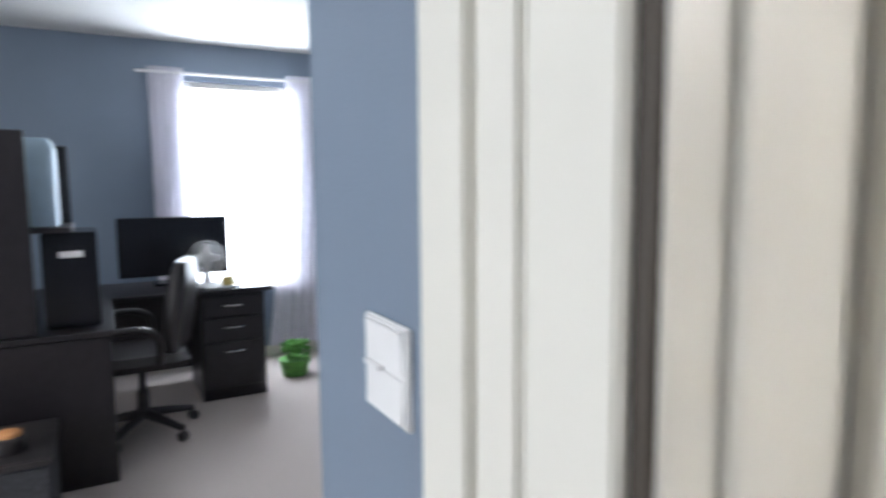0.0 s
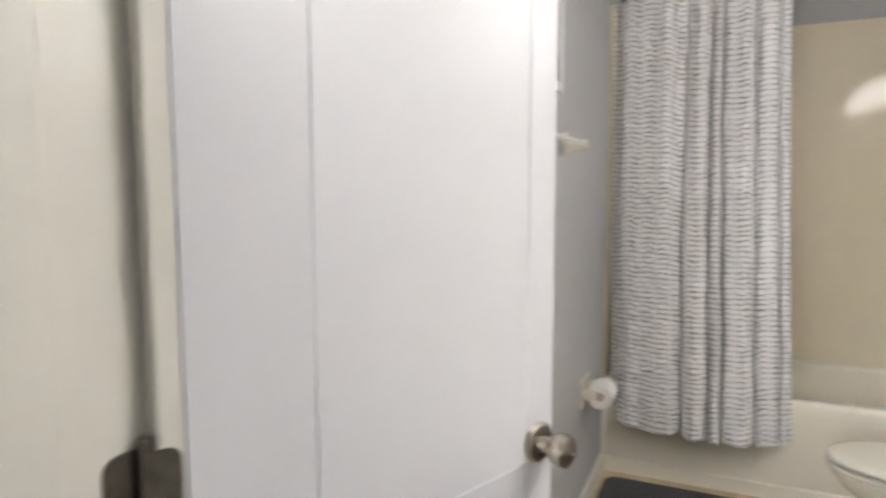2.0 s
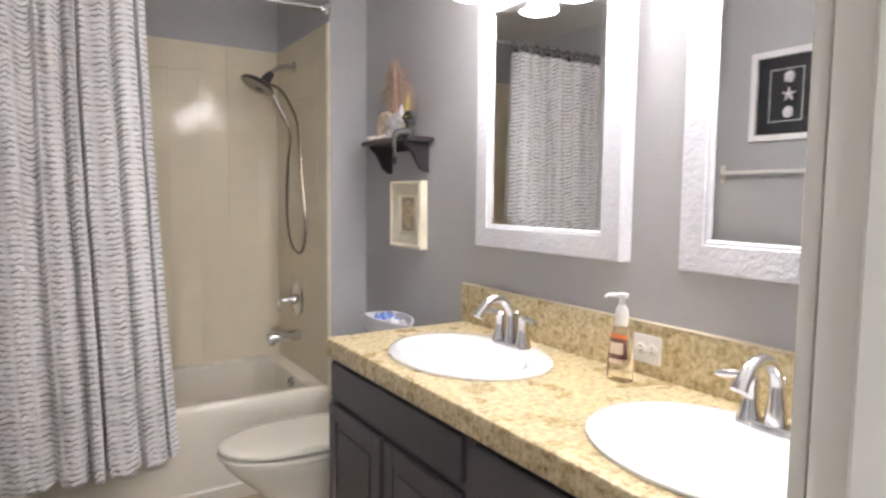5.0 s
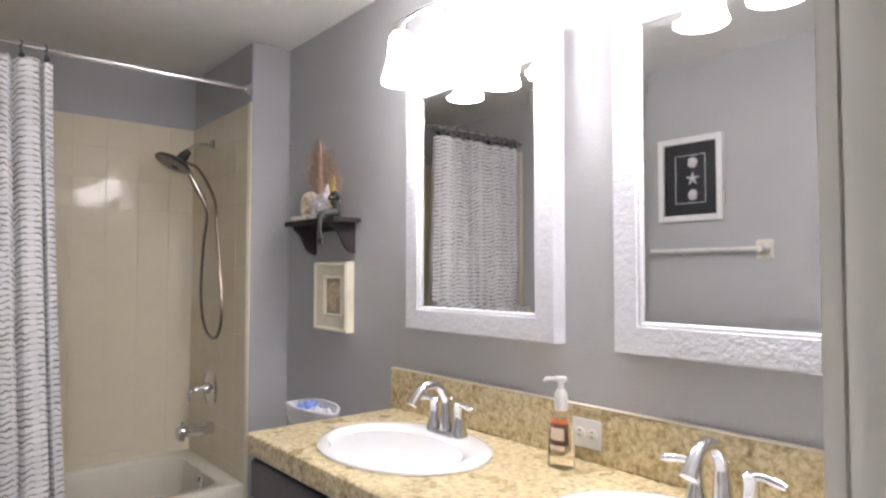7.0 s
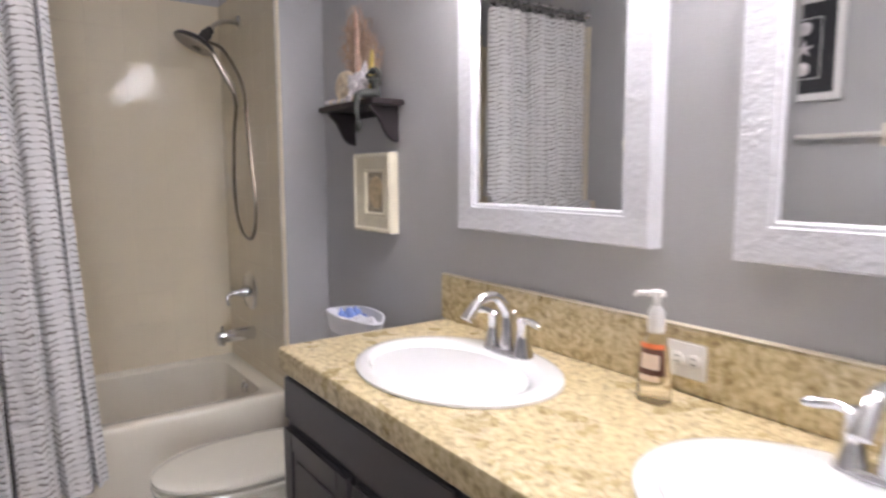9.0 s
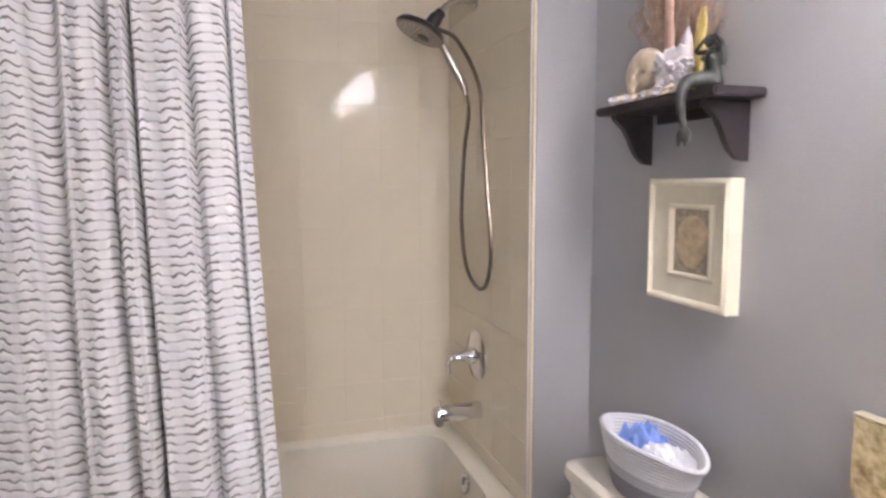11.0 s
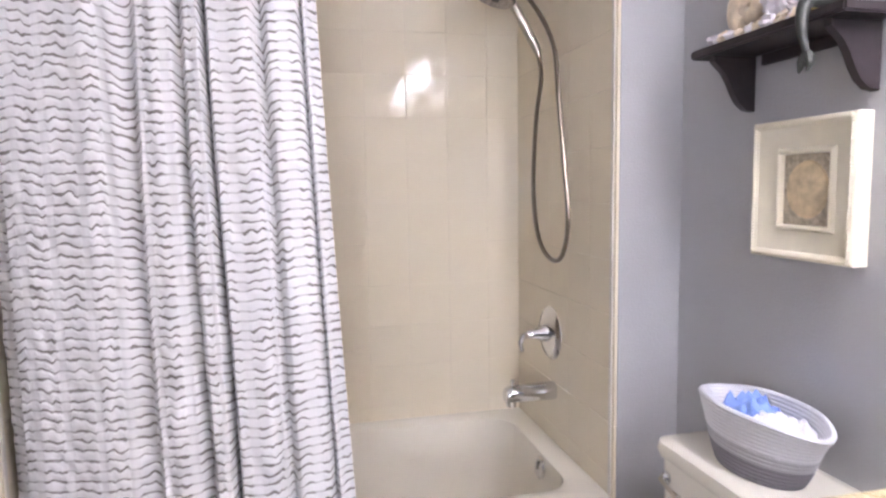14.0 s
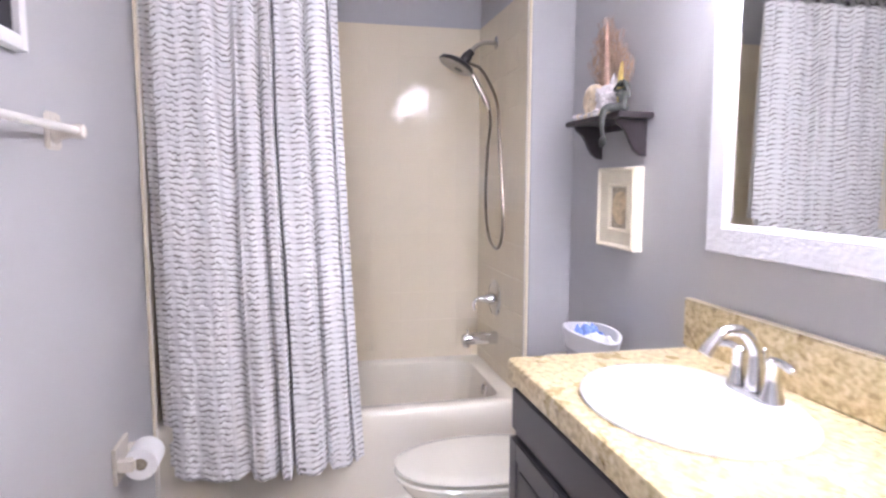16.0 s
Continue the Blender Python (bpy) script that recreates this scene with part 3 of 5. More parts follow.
FOLDS = ((0, 0.035), (0.05, 0.025), (0.07, -0.018), (0.13, -0.03), (0.2, -0.022), (0.28, -0.032), (0.37, -0.022), (0.42, 0.016), (0.445, -0.022), (0.50, -0.030), (0.545, -0.018), (0.565, 0.014), (0.585, -0.034), (0.625, -0.036), (0.652, 0.034), (0.672, -0.020), (0.74, -0.034), (0.80, -0.016), (0.825, 0.008), (0.845, -0.028), (0.90, -0.022), (0.93, 0.016), (0.955, -0.012), (1.0, 0.012))


def fold(u):
    for (u0, d0), (u1, d1) in zip(FOLDS, FOLDS[1:]):
        if u <= u1:
            t = (u - u0) / (u1 - u0)
            t = t * t * (3 - 2 * t)
            return d0 + (d1 - d0) * t
    return FOLDS[-1][1]


def curtain_surface(u, v):
    """u: 0 at the wall to 1 at the free edge; v: 0 at the top to 1 at the hem."""
    y = (0.240 - 0.025 * v) + (-0.505 - 0.058 * v ** 1.5 - 0.215) * u
    w = min(1, max(0, u + 0.022 * (v - 0.5) * math.sin(math.pi * u) + 0.006 * math.sin(7 * v + 9 * u) * math.sin(math.pi * u)))
    d = fold(w)
    x = 3.50 - 0.085 * v ** 1.3 * (0.25 + 0.75 * math.sin(math.pi * min(1, u * 1.15) * 0.8))
    x += d * (0.75 + 0.55 * v)
    y += 0.012 * math.sin(40 * w) * u
    x += 0.006 * (1 - v) * math.sin(2 * math.pi * 9 * u)
    x += 0.006 * noise.noise(Vector((u * 30, v * 80, 0))) + 0.006 * noise.noise(Vector((u * 13, v * 26, 4)))
    hem = 0.290 + 0.35 * d - 0.018 * math.sin(math.pi * u)
    top = 2.205 - 0.012 * (0.5 - 0.5 * math.cos(2 * math.pi * 9 * u))
    return Vector((x, y, top + (hem - top) * v))


def cloth_sheet(name, f, nu, nv, length, material, parent, label=""):
    bm = bmesh.new()
    uvl = bm.loops.layers.uv.new("UVMap")
    g = [[bm.verts.new(f(i / nu, j / nv)) for i in range(nu + 1)] for j in range(nv + 1)]
    for j in range(nv):
        for i in range(nu):
            fc = bm.faces.new((g[j][i], g[j + 1][i], g[j + 1][i + 1], g[j][i + 1]))
            for lp, (a, b) in zip(fc.loops, ((i, j), (i, j + 1), (i + 1, j + 1), (i + 1, j))):
                lp[uvl].uv = (a / nu * length, 2 - b / nv * 1.92 + 0.5 * fold(a / nu))
    ob = part(name, bm, material, parent, label)
    so = ob.modifiers.new("thickness", "SOLIDIFY")
    so.thickness = 0.0015
    return ob


cur = thing("shower_curtain", (3.50, -0.15, 2.2), "white shower curtain with puckered grey wavy lines", "curtain")
cloth_sheet("cloth", curtain_surface, 300, 220, 1.15, M_CLOTH, cur)


def liner_surface(u, v):
    p = curtain_surface(u, v)
    return Vector((3.545 + 0.35 * (p.x - 3.47) * (1 - v) + 0.02 * math.sin(30 * u) + 0.05 * v, 0.243 - 0.70 * u - 0.035 * u * v, 2.20 - (2.20 - 0.40) * v))


cloth_sheet("liner", liner_surface, 90, 30, 1.0, M_LINER, cur, "plain cream curtain liner")
for i in range(9):
    u = (i + 0.5) / 9
    y = 0.235 - 0.727 * u
    ring = part("ring", tube([(3.52 + 0.021 * math.sin(2 * math.pi * k / 20), y + 0.004 * math.sin(k), 2.247 + 0.026 * math.cos(2 * math.pi * k / 20)) for k in range(21)], 0.0025, 6), M_DARKPL, cur, "dark metal curtain hook")
    part("bead", blob((3.50, y, 2.212), (0.011, 0.011, 0.013), sub=2), M_DARKPL, ring)

# ---------- toilet ----------
TX = 3.03
wc = thing("toilet", (TX, -1.05, 0), "cream china toilet with closed lid", "toilet")
part("bowl", loft([oval(TX, -1.04, 0, 0.105, 0.235, 40), oval(TX, -1.04, 0.03, 0.10, 0.225, 40), oval(TX, -1.03, 0.12, 0.090, 0.20, 40), oval(TX, -1.01, 0.20, 0.098, 0.205, 40), oval(TX, -0.975, 0.27, 0.125, 0.24, 40), oval(TX, -0.945, 0.33, 0.156, 0.272, 40), oval(TX, -0.935, 0.362, 0.172, 0.290, 40), oval(TX, -0.935, 0.384, 0.176, 0.296, 40), oval(TX, -0.935, 0.392, 0.170, 0.288, 40)]), M_TOILET, wc)
part("seat", loft([oval(TX, -0.93, 0.394, 0.176, 0.296, 44, 2.2), oval(TX, -0.93, 0.398, 0.188, 0.308, 44, 2.2), oval(TX, -0.93, 0.408, 0.192, 0.312, 44, 2.2), oval(TX, -0.93, 0.416, 0.189, 0.309, 44, 2.2), oval(TX, -0.93, 0.418, 0.17, 0.29, 44, 2.2)]), M_TOILET, wc)
part("lid", loft([oval(TX, -0.93, 0.424, 0.170, 0.290, 44, 2.2), oval(TX, -0.93, 0.425, 0.184, 0.304, 44, 2.2), oval(TX, -0.93, 0.430, 0.190, 0.310, 44, 2.2), oval(TX, -0.93, 0.438, 0.189, 0.309, 44, 2.2), oval(TX, -0.93, 0.445, 0.180, 0.299, 44, 2.2), oval(TX, -0.93, 0.449, 0.150, 0.262, 44, 2.2), oval(TX, -0.93, 0.451, 0.08, 0.15, 44, 2.2)]), M_TOILET, wc)
part("tank", loft([rrect(TX - 0.19, TX + 0.19, -1.44, -1.25, 0.38, 0.04), rrect(TX - 0.21, TX + 0.21, -1.445, -1.235, 0.45, 0.04), rrect(TX - 0.215, TX + 0.215, -1.447, -1.23, 0.70, 0.04)]), M_TOILET, wc)
part("tank_lid", loft([rrect(TX - 0.222, TX + 0.222, -1.448, -1.222, 0.70, 0.04), rrect(TX - 0.226, TX + 0.226, -1.448, -1.218, 0.715, 0.04), rrect(TX - 0.222, TX + 0.222, -1.448, -1.222, 0.732, 0.04), rrect(TX - 0.20, TX + 0.20, -1.44, -1.24, 0.742, 0.035)]), M_TOILET, wc)
lv = part("flush_lever", turned(lathe(0, 0, [(0.014, 0), (0.014, 0.008), (0.009, 0.016)], 14), pose(TX + 0.17, -1.232, 0.655, -90, 0, 0)), M_CHROME, wc, "chrome flush lever")
part("handle", tube([(TX + 0.17, -1.212, 0.655), (TX + 0.13, -1.208, 0.648), (TX + 0.095, -1.208, 0.645)], [0.007, 0.006, 0.008], 8), M_CHROME, lv)
for s in (-1, 1):
    part("hinge_cap", box(TX + s * 0.075 - 0.02, TX + s * 0.075 + 0.02, -1.235, -1.205, 0.40, 0.432, 0.006, seg=2), M_TOILET, wc)
    part("bolt_cap", blob((TX + s * 0.10, -1.03, 0.012), (0.014, 0.014, 0.014), sub=2), M_TOILET, wc)

# rope basket with cloths
BX, BY, BZ = 3.03, -1.328, 0.742
bas = thing("rope_basket", (BX, BY, BZ), "coiled rope basket in white and grey with loop handles", "basket")


def basket_ring(i, n=44):
    k = i / 15
    a, b = 0.100 + 0.054 * k ** 0.8, 0.064 + 0.016 * k
    pts = []
    for j in range(n):
        t = 2 * math.pi * j / n
        pts.append((BX + a * math.cos(t) * (1 + 0.08 * k ** 4 * abs(math.cos(t)) ** 8), BY + b * math.sin(t), BZ + 0.006 + 0.0084 * i - 0.012 * k ** 3 * abs(math.cos(t)) ** 4))
    return pts


for i in range(16):
    ring = basket_ring(i)
    part("coil", tube(ring + ring[:1], 0.0062, 7), M_ROPEG if i < 5 else M_ROPEM if i < 8 else M_ROPEW, bas)
part("base", loft([oval(BX, BY, BZ + 0.001, 0.094, 0.060), oval(BX, BY, BZ + 0.012, 0.097, 0.062)]), M_ROPEG, bas)


def rag(name, c, s, material, label, seed):
    bm = bmesh.new()
    n = 22
    g = [[None] * n for _ in range(n)]
    for i in range(n):
        for j in range(n):
            a, b = i / (n - 1) * 2 - 1, j / (n - 1) * 2 - 1
            zz = 0.55 * noise.noise(Vector((a * 2.2 + seed, b * 2.2, seed))) + 0.25 * noise.noise(Vector((a * 5, b * 5 + seed, 2))) + 0.9 * (1 - (a * a + b * b) * 0.55)
            g[i][j] = bm.verts.new((c[0] + a * s[0], c[1] + b * s[1], c[2] + zz * s[2]))
    for i in range(n - 1):
        for j in range(n - 1):
            bm.faces.new((g[i][j], g[i + 1][j], g[i + 1][j + 1], g[i][j + 1]))
    ob = solo(name, bm, material, label, "cloth", c)
    so = ob.modifiers.new("thickness", "SOLIDIFY")
    so.thickness = 0.006
    return ob


rag("washcloth", (BX + 0.030, BY, BZ + 0.085), (0.055, 0.050, 0.062), M_BLUECL, "crumpled blue washcloth in the rope basket", 3.1)
rag("washcloth", (BX - 0.060, BY, BZ + 0.08), (0.05, 0.050, 0.05), M_ROPEW, "crumpled white washcloth in the rope basket", 7.7)

# bath mat
bmx = loft([rrect(3.02, 3.42, -0.40, 0.20, 0, 0.05), rrect(3.01, 3.43, -0.41, 0.21, 0.008, 0.05), rrect(3.02, 3.42, -0.40, 0.20, 0.018, 0.05)])
mt = thing("bath_mat", (3.22, -0.1, 0), "dark grey bath mat with rounded corners", "mat")
part("mat_body", bmx, M_MAT, mt)
part("border", loft([rrect(3.05, 3.39, -0.37, 0.17, 0.0165, 0.04), rrect(3.055, 3.385, -0.365, 0.165, 0.022, 0.04)]), M_MAT, mt)

# ---------- vanity ----------
CX0, CX1, CY0, CZ = XD1 + 0.02, 2.636, -0.872, 0.919
FY = -0.905
van = thing("vanity_cabinet", ((CX0 + CX1) / 2, -1.17, 0), "dark grey painted double vanity cabinet", "cabinet")
part("carcass", box(CX0, 2.615, YV + 0.002, FY - 0.018, 0.09, 0.78), M_CAB, van)
part("side_panel", box(2.597, 2.618, YV + 0.002, FY - 0.001, 0.0, CZ - 0.06, 0.002), M_CAB, van)
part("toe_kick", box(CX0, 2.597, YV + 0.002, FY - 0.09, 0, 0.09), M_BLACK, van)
part("face_frame", box(CX0, 2.597, FY - 0.018, FY, 0.09, CZ - 0.06), M_CAB, van)


def front(name, x0, x1, z0, z1, panel):
    d = part(name, box(x0, x1, FY, FY + 0.018, z0, z1, 0.003, seg=2), M_CAB, van)
    if panel:
        w = 0.052
        for a, b, c, e in ((x0, x0 + w, z0, z1), (x1 - w, x1, z0, z1), (x0 + w, x1 - w, z0, z0 + w), (x0 + w, x1 - w, z1 - w, z1)):
            part("rail", box(a, b, FY + 0.017, FY + 0.024, c, e, 0.002), M_CAB, d)
        part("centre_panel", box(x0 + w + 0.018, x1 - w - 0.018, FY + 0.016, FY + 0.022, z0 + w + 0.018, z1 - w - 0.018, 0.005), M_CAB, d)


for a, b in ((1.83, 2.595), (1.01, 1.78)):
    front("false_drawer", a, b, 0.725, 0.838, False)
    mid = (a + b) / 2
    front("cabinet_door", mid + 0.012, b, 0.12, 0.70, True)
    front("cabinet_door", a, mid - 0.012, 0.12, 0.70, True)

SINKS = ((2.172, -1.145), (1.340, -1.145))
SA, SB = 0.280, 0.219
top = thing("countertop", ((CX0 + CX1) / 2, -1.17, CZ), "gold and brown stone-look laminate countertop", "countertop")
bm = bmesh.new()


def slab_cell(bm, x0, x1, y0, y1, cx, cy, a, b, n=12):
    per = [(x0 + (x1 - x0) * i / n, y0) for i in range(n)] + [(x1, y0 + (y1 - y0) * i / n) for i in range(n)] + [(x1 - (x1 - x0) * i / n, y1) for i in range(n)] + [(x0, y1 - (y1 - y0) * i / n) for i in range(n)]
    hole = []
    for x, y in per:
        t = math.atan2((y - cy) / b, (x - cx) / a)
        hole.append((cx + a * math.cos(t), cy + b * math.sin(t)))
    loft([[(x, y, CZ) for x, y in per], [(x, y, CZ) for x, y in hole], [(x, y, CZ - 0.03) for x, y in hole]], False, False, bm=bm)


xm = (SINKS[0][0] + SINKS[1][0]) / 2
slab_cell(bm, xm, CX1 - 0.03, YV, CY0 - 0.012, *SINKS[0], SA - 0.02, SB - 0.02)
slab_cell(bm, CX0, xm, YV, CY0 - 0.012, *SINKS[1], SA - 0.02, SB - 0.02)
# rounded front and end edge


def rim_ring(off, z):
    pts = [(CX0, CY0 - 0.012 + off, z)]
    pts += [(CX1 - 0.03 - 0.018 + (0.018 + off) * math.sin(radians(a)), CY0 - 0.012 - 0.018 + (0.018 + off) * math.cos(radians(a)), z) for a in range(0, 91, 15)]
    pts += [(CX1 - 0.03 + off, YV, z)]
    return pts


loft([rim_ring(-0.03, CZ - 0.0005), rim_ring(0.0, CZ), rim_ring(0.008, CZ - 0.002), rim_ring(0.012, CZ - 0.008), rim_ring(0.012, CZ - 0.056), rim_ring(0.008, CZ - 0.06), rim_ring(-0.05, CZ - 0.06)], False, False, closed=False, bm=bm)
part("slab", bm, M_LAM, top)
# thin pale strip along the top edge of the backsplash
part("top_trim", box(CX0, 2.628, YV, YV + 0.0215, CZ + 0.1405, CZ + 0.1435, 0.001), M_GROUT, top, "pale strip along the backsplash top")
part("backsplash", box(CX0, 2.628, YV, YV + 0.022, CZ + 0.0005, CZ + 0.14, 0.004, seg=2), M_LAM, top, "stone-look laminate backsplash")


def basin(cx, cy, label):
    s = thing("sink", (cx, cy, CZ), label, "sink", "oval vanity sinks")
    bcy = cy + 0.028
    part("bowl", loft([oval(cx, cy, CZ + 0.001, SA, SB, 56), oval(cx, cy, CZ + 0.007, SA + 0.001, SB + 0.001, 56), oval(cx, cy, CZ + 0.013, SA - 0.006, SB - 0.006, 56), oval(cx, cy, CZ + 0.015, SA - 0.018, SB - 0.018, 56), oval(cx, bcy - 0.018, CZ + 0.0145, SA - 0.032, SB - 0.040, 56), oval(cx, bcy - 0.006, CZ + 0.011, SA - 0.045, SB - 0.055, 56), oval(cx, bcy - 0.002, CZ + 0.002, SA - 0.056, SB - 0.064, 56), oval(cx, bcy, CZ - 0.014, SA - 0.066, SB - 0.072, 56), oval(cx, bcy, CZ - 0.05, SA - 0.082, SB - 0.085, 56), oval(cx, bcy, CZ - 0.10, SA - 0.12, SB - 0.115, 56), oval(cx, bcy, CZ - 0.13, SA - 0.18, SB - 0.16, 56), oval(cx, bcy, CZ - 0.138, 0.03, 0.03, 56)]), M_SINK, s)
    part("drain", lathe(cx, bcy, [(0.031, CZ - 0.137), (0.029, CZ - 0.134), (0.022, CZ - 0.136), (0.0, CZ - 0.136)], 24, cap1=False), M_CHROME, s, "chrome drain ring")


basin(*SINKS[0], "white oval drop-in sink in the countertop")
basin(*SINKS[1], "white oval drop-in sink in the countertop")


def tap(cx, cy):
    z = CZ + 0.014
    f = thing("faucet", (cx, cy, z), "chrome two-handle arched faucet on the sink rim", "faucet", "vanity faucets")
    part("base_plate", loft([oval(cx, cy, z - 0.002, 0.082, 0.026, 36, 3), oval(cx, cy, z + 0.006, 0.080, 0.025, 36, 3), oval(cx, cy, z + 0.011, 0.07, 0.02, 36, 3)]), M_CHROME, f)
    path = spline([(cx, cy, z + 0.006), (cx, cy, z + 0.06), (cx, cy + 0.006, z + 0.105), (cx, cy + 0.04, z + 0.143), (cx, cy + 0.085, z + 0.143), (cx, cy + 0.118, z + 0.115), (cx, cy + 0.13, z + 0.098)], 8)
    part("spout", tube(path, [0.023 - 0.010 * min(1, i / 14) + 0.003 * max(0, (i - 34) / 14) for i in range(len(path))], 16), M_CHROME, f)
    part("lift_rod", lathe(cx, cy - 0.022, [(0.0025, z), (0.0025, z + 0.085), (0.006, z + 0.088), (0.006, z + 0.100), (0.003, z + 0.103)], 10), M_CHROME, f)
    for s in (-1, 1):
        hx = cx + s * 0.055
        h = part("handle", lathe(hx, cy, [(0.026, z + 0.004), (0.024, z + 0.012), (0.017, z + 0.04), (0.0145, z + 0.075), (0.0165, z + 0.082), (0.0165, z + 0.09), (0.010, z + 0.096)], 20), M_CHROME, f)
        part("lever", tube([(hx, cy, z + 0.086), (hx + s * 0.025, cy + 0.004, z + 0.093), (hx + s * 0.055, cy + 0.01, z + 0.089), (hx + s * 0.07, cy + 0.013, z + 0.086)], [0.0095, 0.0085, 0.0095, 0.006], 10), M_CHROME, h)


for sx, sy in SINKS:
    tap(sx, sy - 0.163)

# soap bottle
SX, SY, SK = 1.768, -1.342, 0.96
so = thing("soap_dispenser", (SX, SY, CZ), "clear hand soap bottle with white pump", "soap bottle")
part("bottle", loft([oval(SX, SY, CZ + SK * 0.001, 0.032, 0.025, 32, 3.2), oval(SX, SY, CZ + SK * 0.006, 0.033, 0.026, 32, 3.2), oval(SX, SY, CZ + SK * 0.07, 0.031, 0.0245, 32, 3), oval(SX, SY, CZ + SK * 0.115, 0.026, 0.021, 32, 2.6), oval(SX, SY, CZ + SK * 0.135, 0.019, 0.018, 32), oval(SX, SY, CZ + SK * 0.150, 0.015, 0.015, 32)]), M_BOTTLE, so)
part("collar", lathe(SX, SY, [(0.015, CZ + SK * 0.148), (0.0165, CZ + SK * 0.152), (0.0175, CZ + SK * 0.175), (0.016, CZ + SK * 0.192), (0.010, CZ + SK * 0.203)], 24), M_WPLAS, so)
pump = part("pump", lathe(SX, SY, [(0.008, CZ + SK * 0.2), (0.008, CZ + SK * 0.222), (0.015, CZ + SK * 0.224), (0.015, CZ + SK * 0.234), (0.010, CZ + SK * 0.236)], 16), M_WPLAS, so, "white plastic pump")
part("nozzle", tube([(SX, SY, CZ + SK * 0.229), (SX + 0.03, SY + 0.02, CZ + SK * 0.229), (SX + 0.036, SY + 0.024, CZ + SK * 0.222)], [0.006, 0.005, 0.004], 8), M_WPLAS, pump)
for nm, m_, z0, z1, k in (("label", M_LABELB, 0.062, 0.125, 0.0), ("label_band", M_LABELO, 0.117, 0.128, 0.0006), ("label_mark", M_LABELC, 0.075, 0.106, 0.0006), ("label_mark", M_LABELC, 0.05, 0.062, 0.0008)):
    ring0, ring1 = [], []
    span = 60 if nm != "label_mark" else 38
    for i in range(13):
        t = radians(100 - span + 2 * span * i / 12)
        wa, wb = (0.0325 - 0.0050 * (z0 - 0.06) / 0.06), (0.0260 - 0.0035 * (z0 - 0.06) / 0.06)
        va, vb = (0.0325 - 0.0050 * (z1 - 0.06) / 0.06), (0.0260 - 0.0035 * (z1 - 0.06) / 0.06)
        ring0.append((SX + (wa + 0.001 + k) * math.cos(t), SY + (wb + 0.001 + k) * math.sin(t), CZ + SK * z0))
        ring1.append((SX + (va + 0.001 + k) * math.cos(t), SY + (vb + 0.001 + k) * math.sin(t), CZ + SK * z1))
    part(nm, loft([ring0, ring1], False, False, closed=False), m_, so)

# outlet plate on the backsplash
ol = thing("outlet_plate", (1.752, YV + 0.022, 0.993), "white wall outlet plate on the backsplash", "outlet")
part("cover_plate", box(1.706, 1.798, YV + 0.0215, YV + 0.0275, 0.955, 1.031, 0.003, seg=2), M_WPLAS, ol)
for ox in (1.733, 1.771):
    face = part("socket", loft([[(ox + r * math.cos(t * math.pi / 14), YV + d, 0.993 + 0.9 * r * math.sin(t * math.pi / 14)) for t in range(28)] for r, d in ((0.0165, 0.0265), (0.0165, 0.0290), (0.0150, 0.0300))]), M_WPLAS, ol)
    for dz in (-0.006, 0.006):
        part("slot", box(ox - 0.004, ox + 0.004, YV + 0.0295, YV + 0.0304, 0.993 + dz - 0.0011, 0.993 + dz + 0.0011), M_DARKPL, face, "dark slot")
part("screw", lathe(0, 0, [(0.003, 0), (0.003, 0.001), (0.001, 0.0015)], 10), M_CHROME, ol).matrix_basis = pose(0, 0.0055, 0, -90, 0, 0)

# ---------- framed mirrors ----------
def wall_mirror(x0, x1, z0, z1, label):
    w = 0.078
    mm = thing("wall_mirror", ((x0 + x1) / 2, YV, z0), label, "mirror", "mirrors above the vanity")

    def ring(ins, y):
        return [(x0 + ins, y, z0 + ins), (x1 - ins, y, z0 + ins), (x1 - ins, y, z1 - ins), (x0 + ins, y, z1 - ins)]
    fr = loft([ring(0, YV + 0.001), ring(0, YV + 0.040), ring(0.004, YV + 0.046), ring(w - 0.012, YV + 0.046), ring(w - 0.010, YV + 0.042), ring(w - 0.004, YV + 0.042), ring(w, YV + 0.038), ring(w, YV + 0.025)], False, False)
    part("frame", fr, M_WHITEFR, mm, "white frame with pressed wavy relief")
    gl = part("mirror_glass", loft([ring(w - 0.002, YV + 0.033), ring(w + 0.020, YV + 0.0355)], False, True), M_MIRROR, mm, "clear silvered glass with a bevelled edge")
    gl.data.shade_flat()


wall_mirror(1.838, 2.509, 1.215, 2.085, "wall mirror in a white embossed frame")
wall_mirror(0.96, 1.655, 1.212, 2.085, "wall mirror in a white embossed frame")


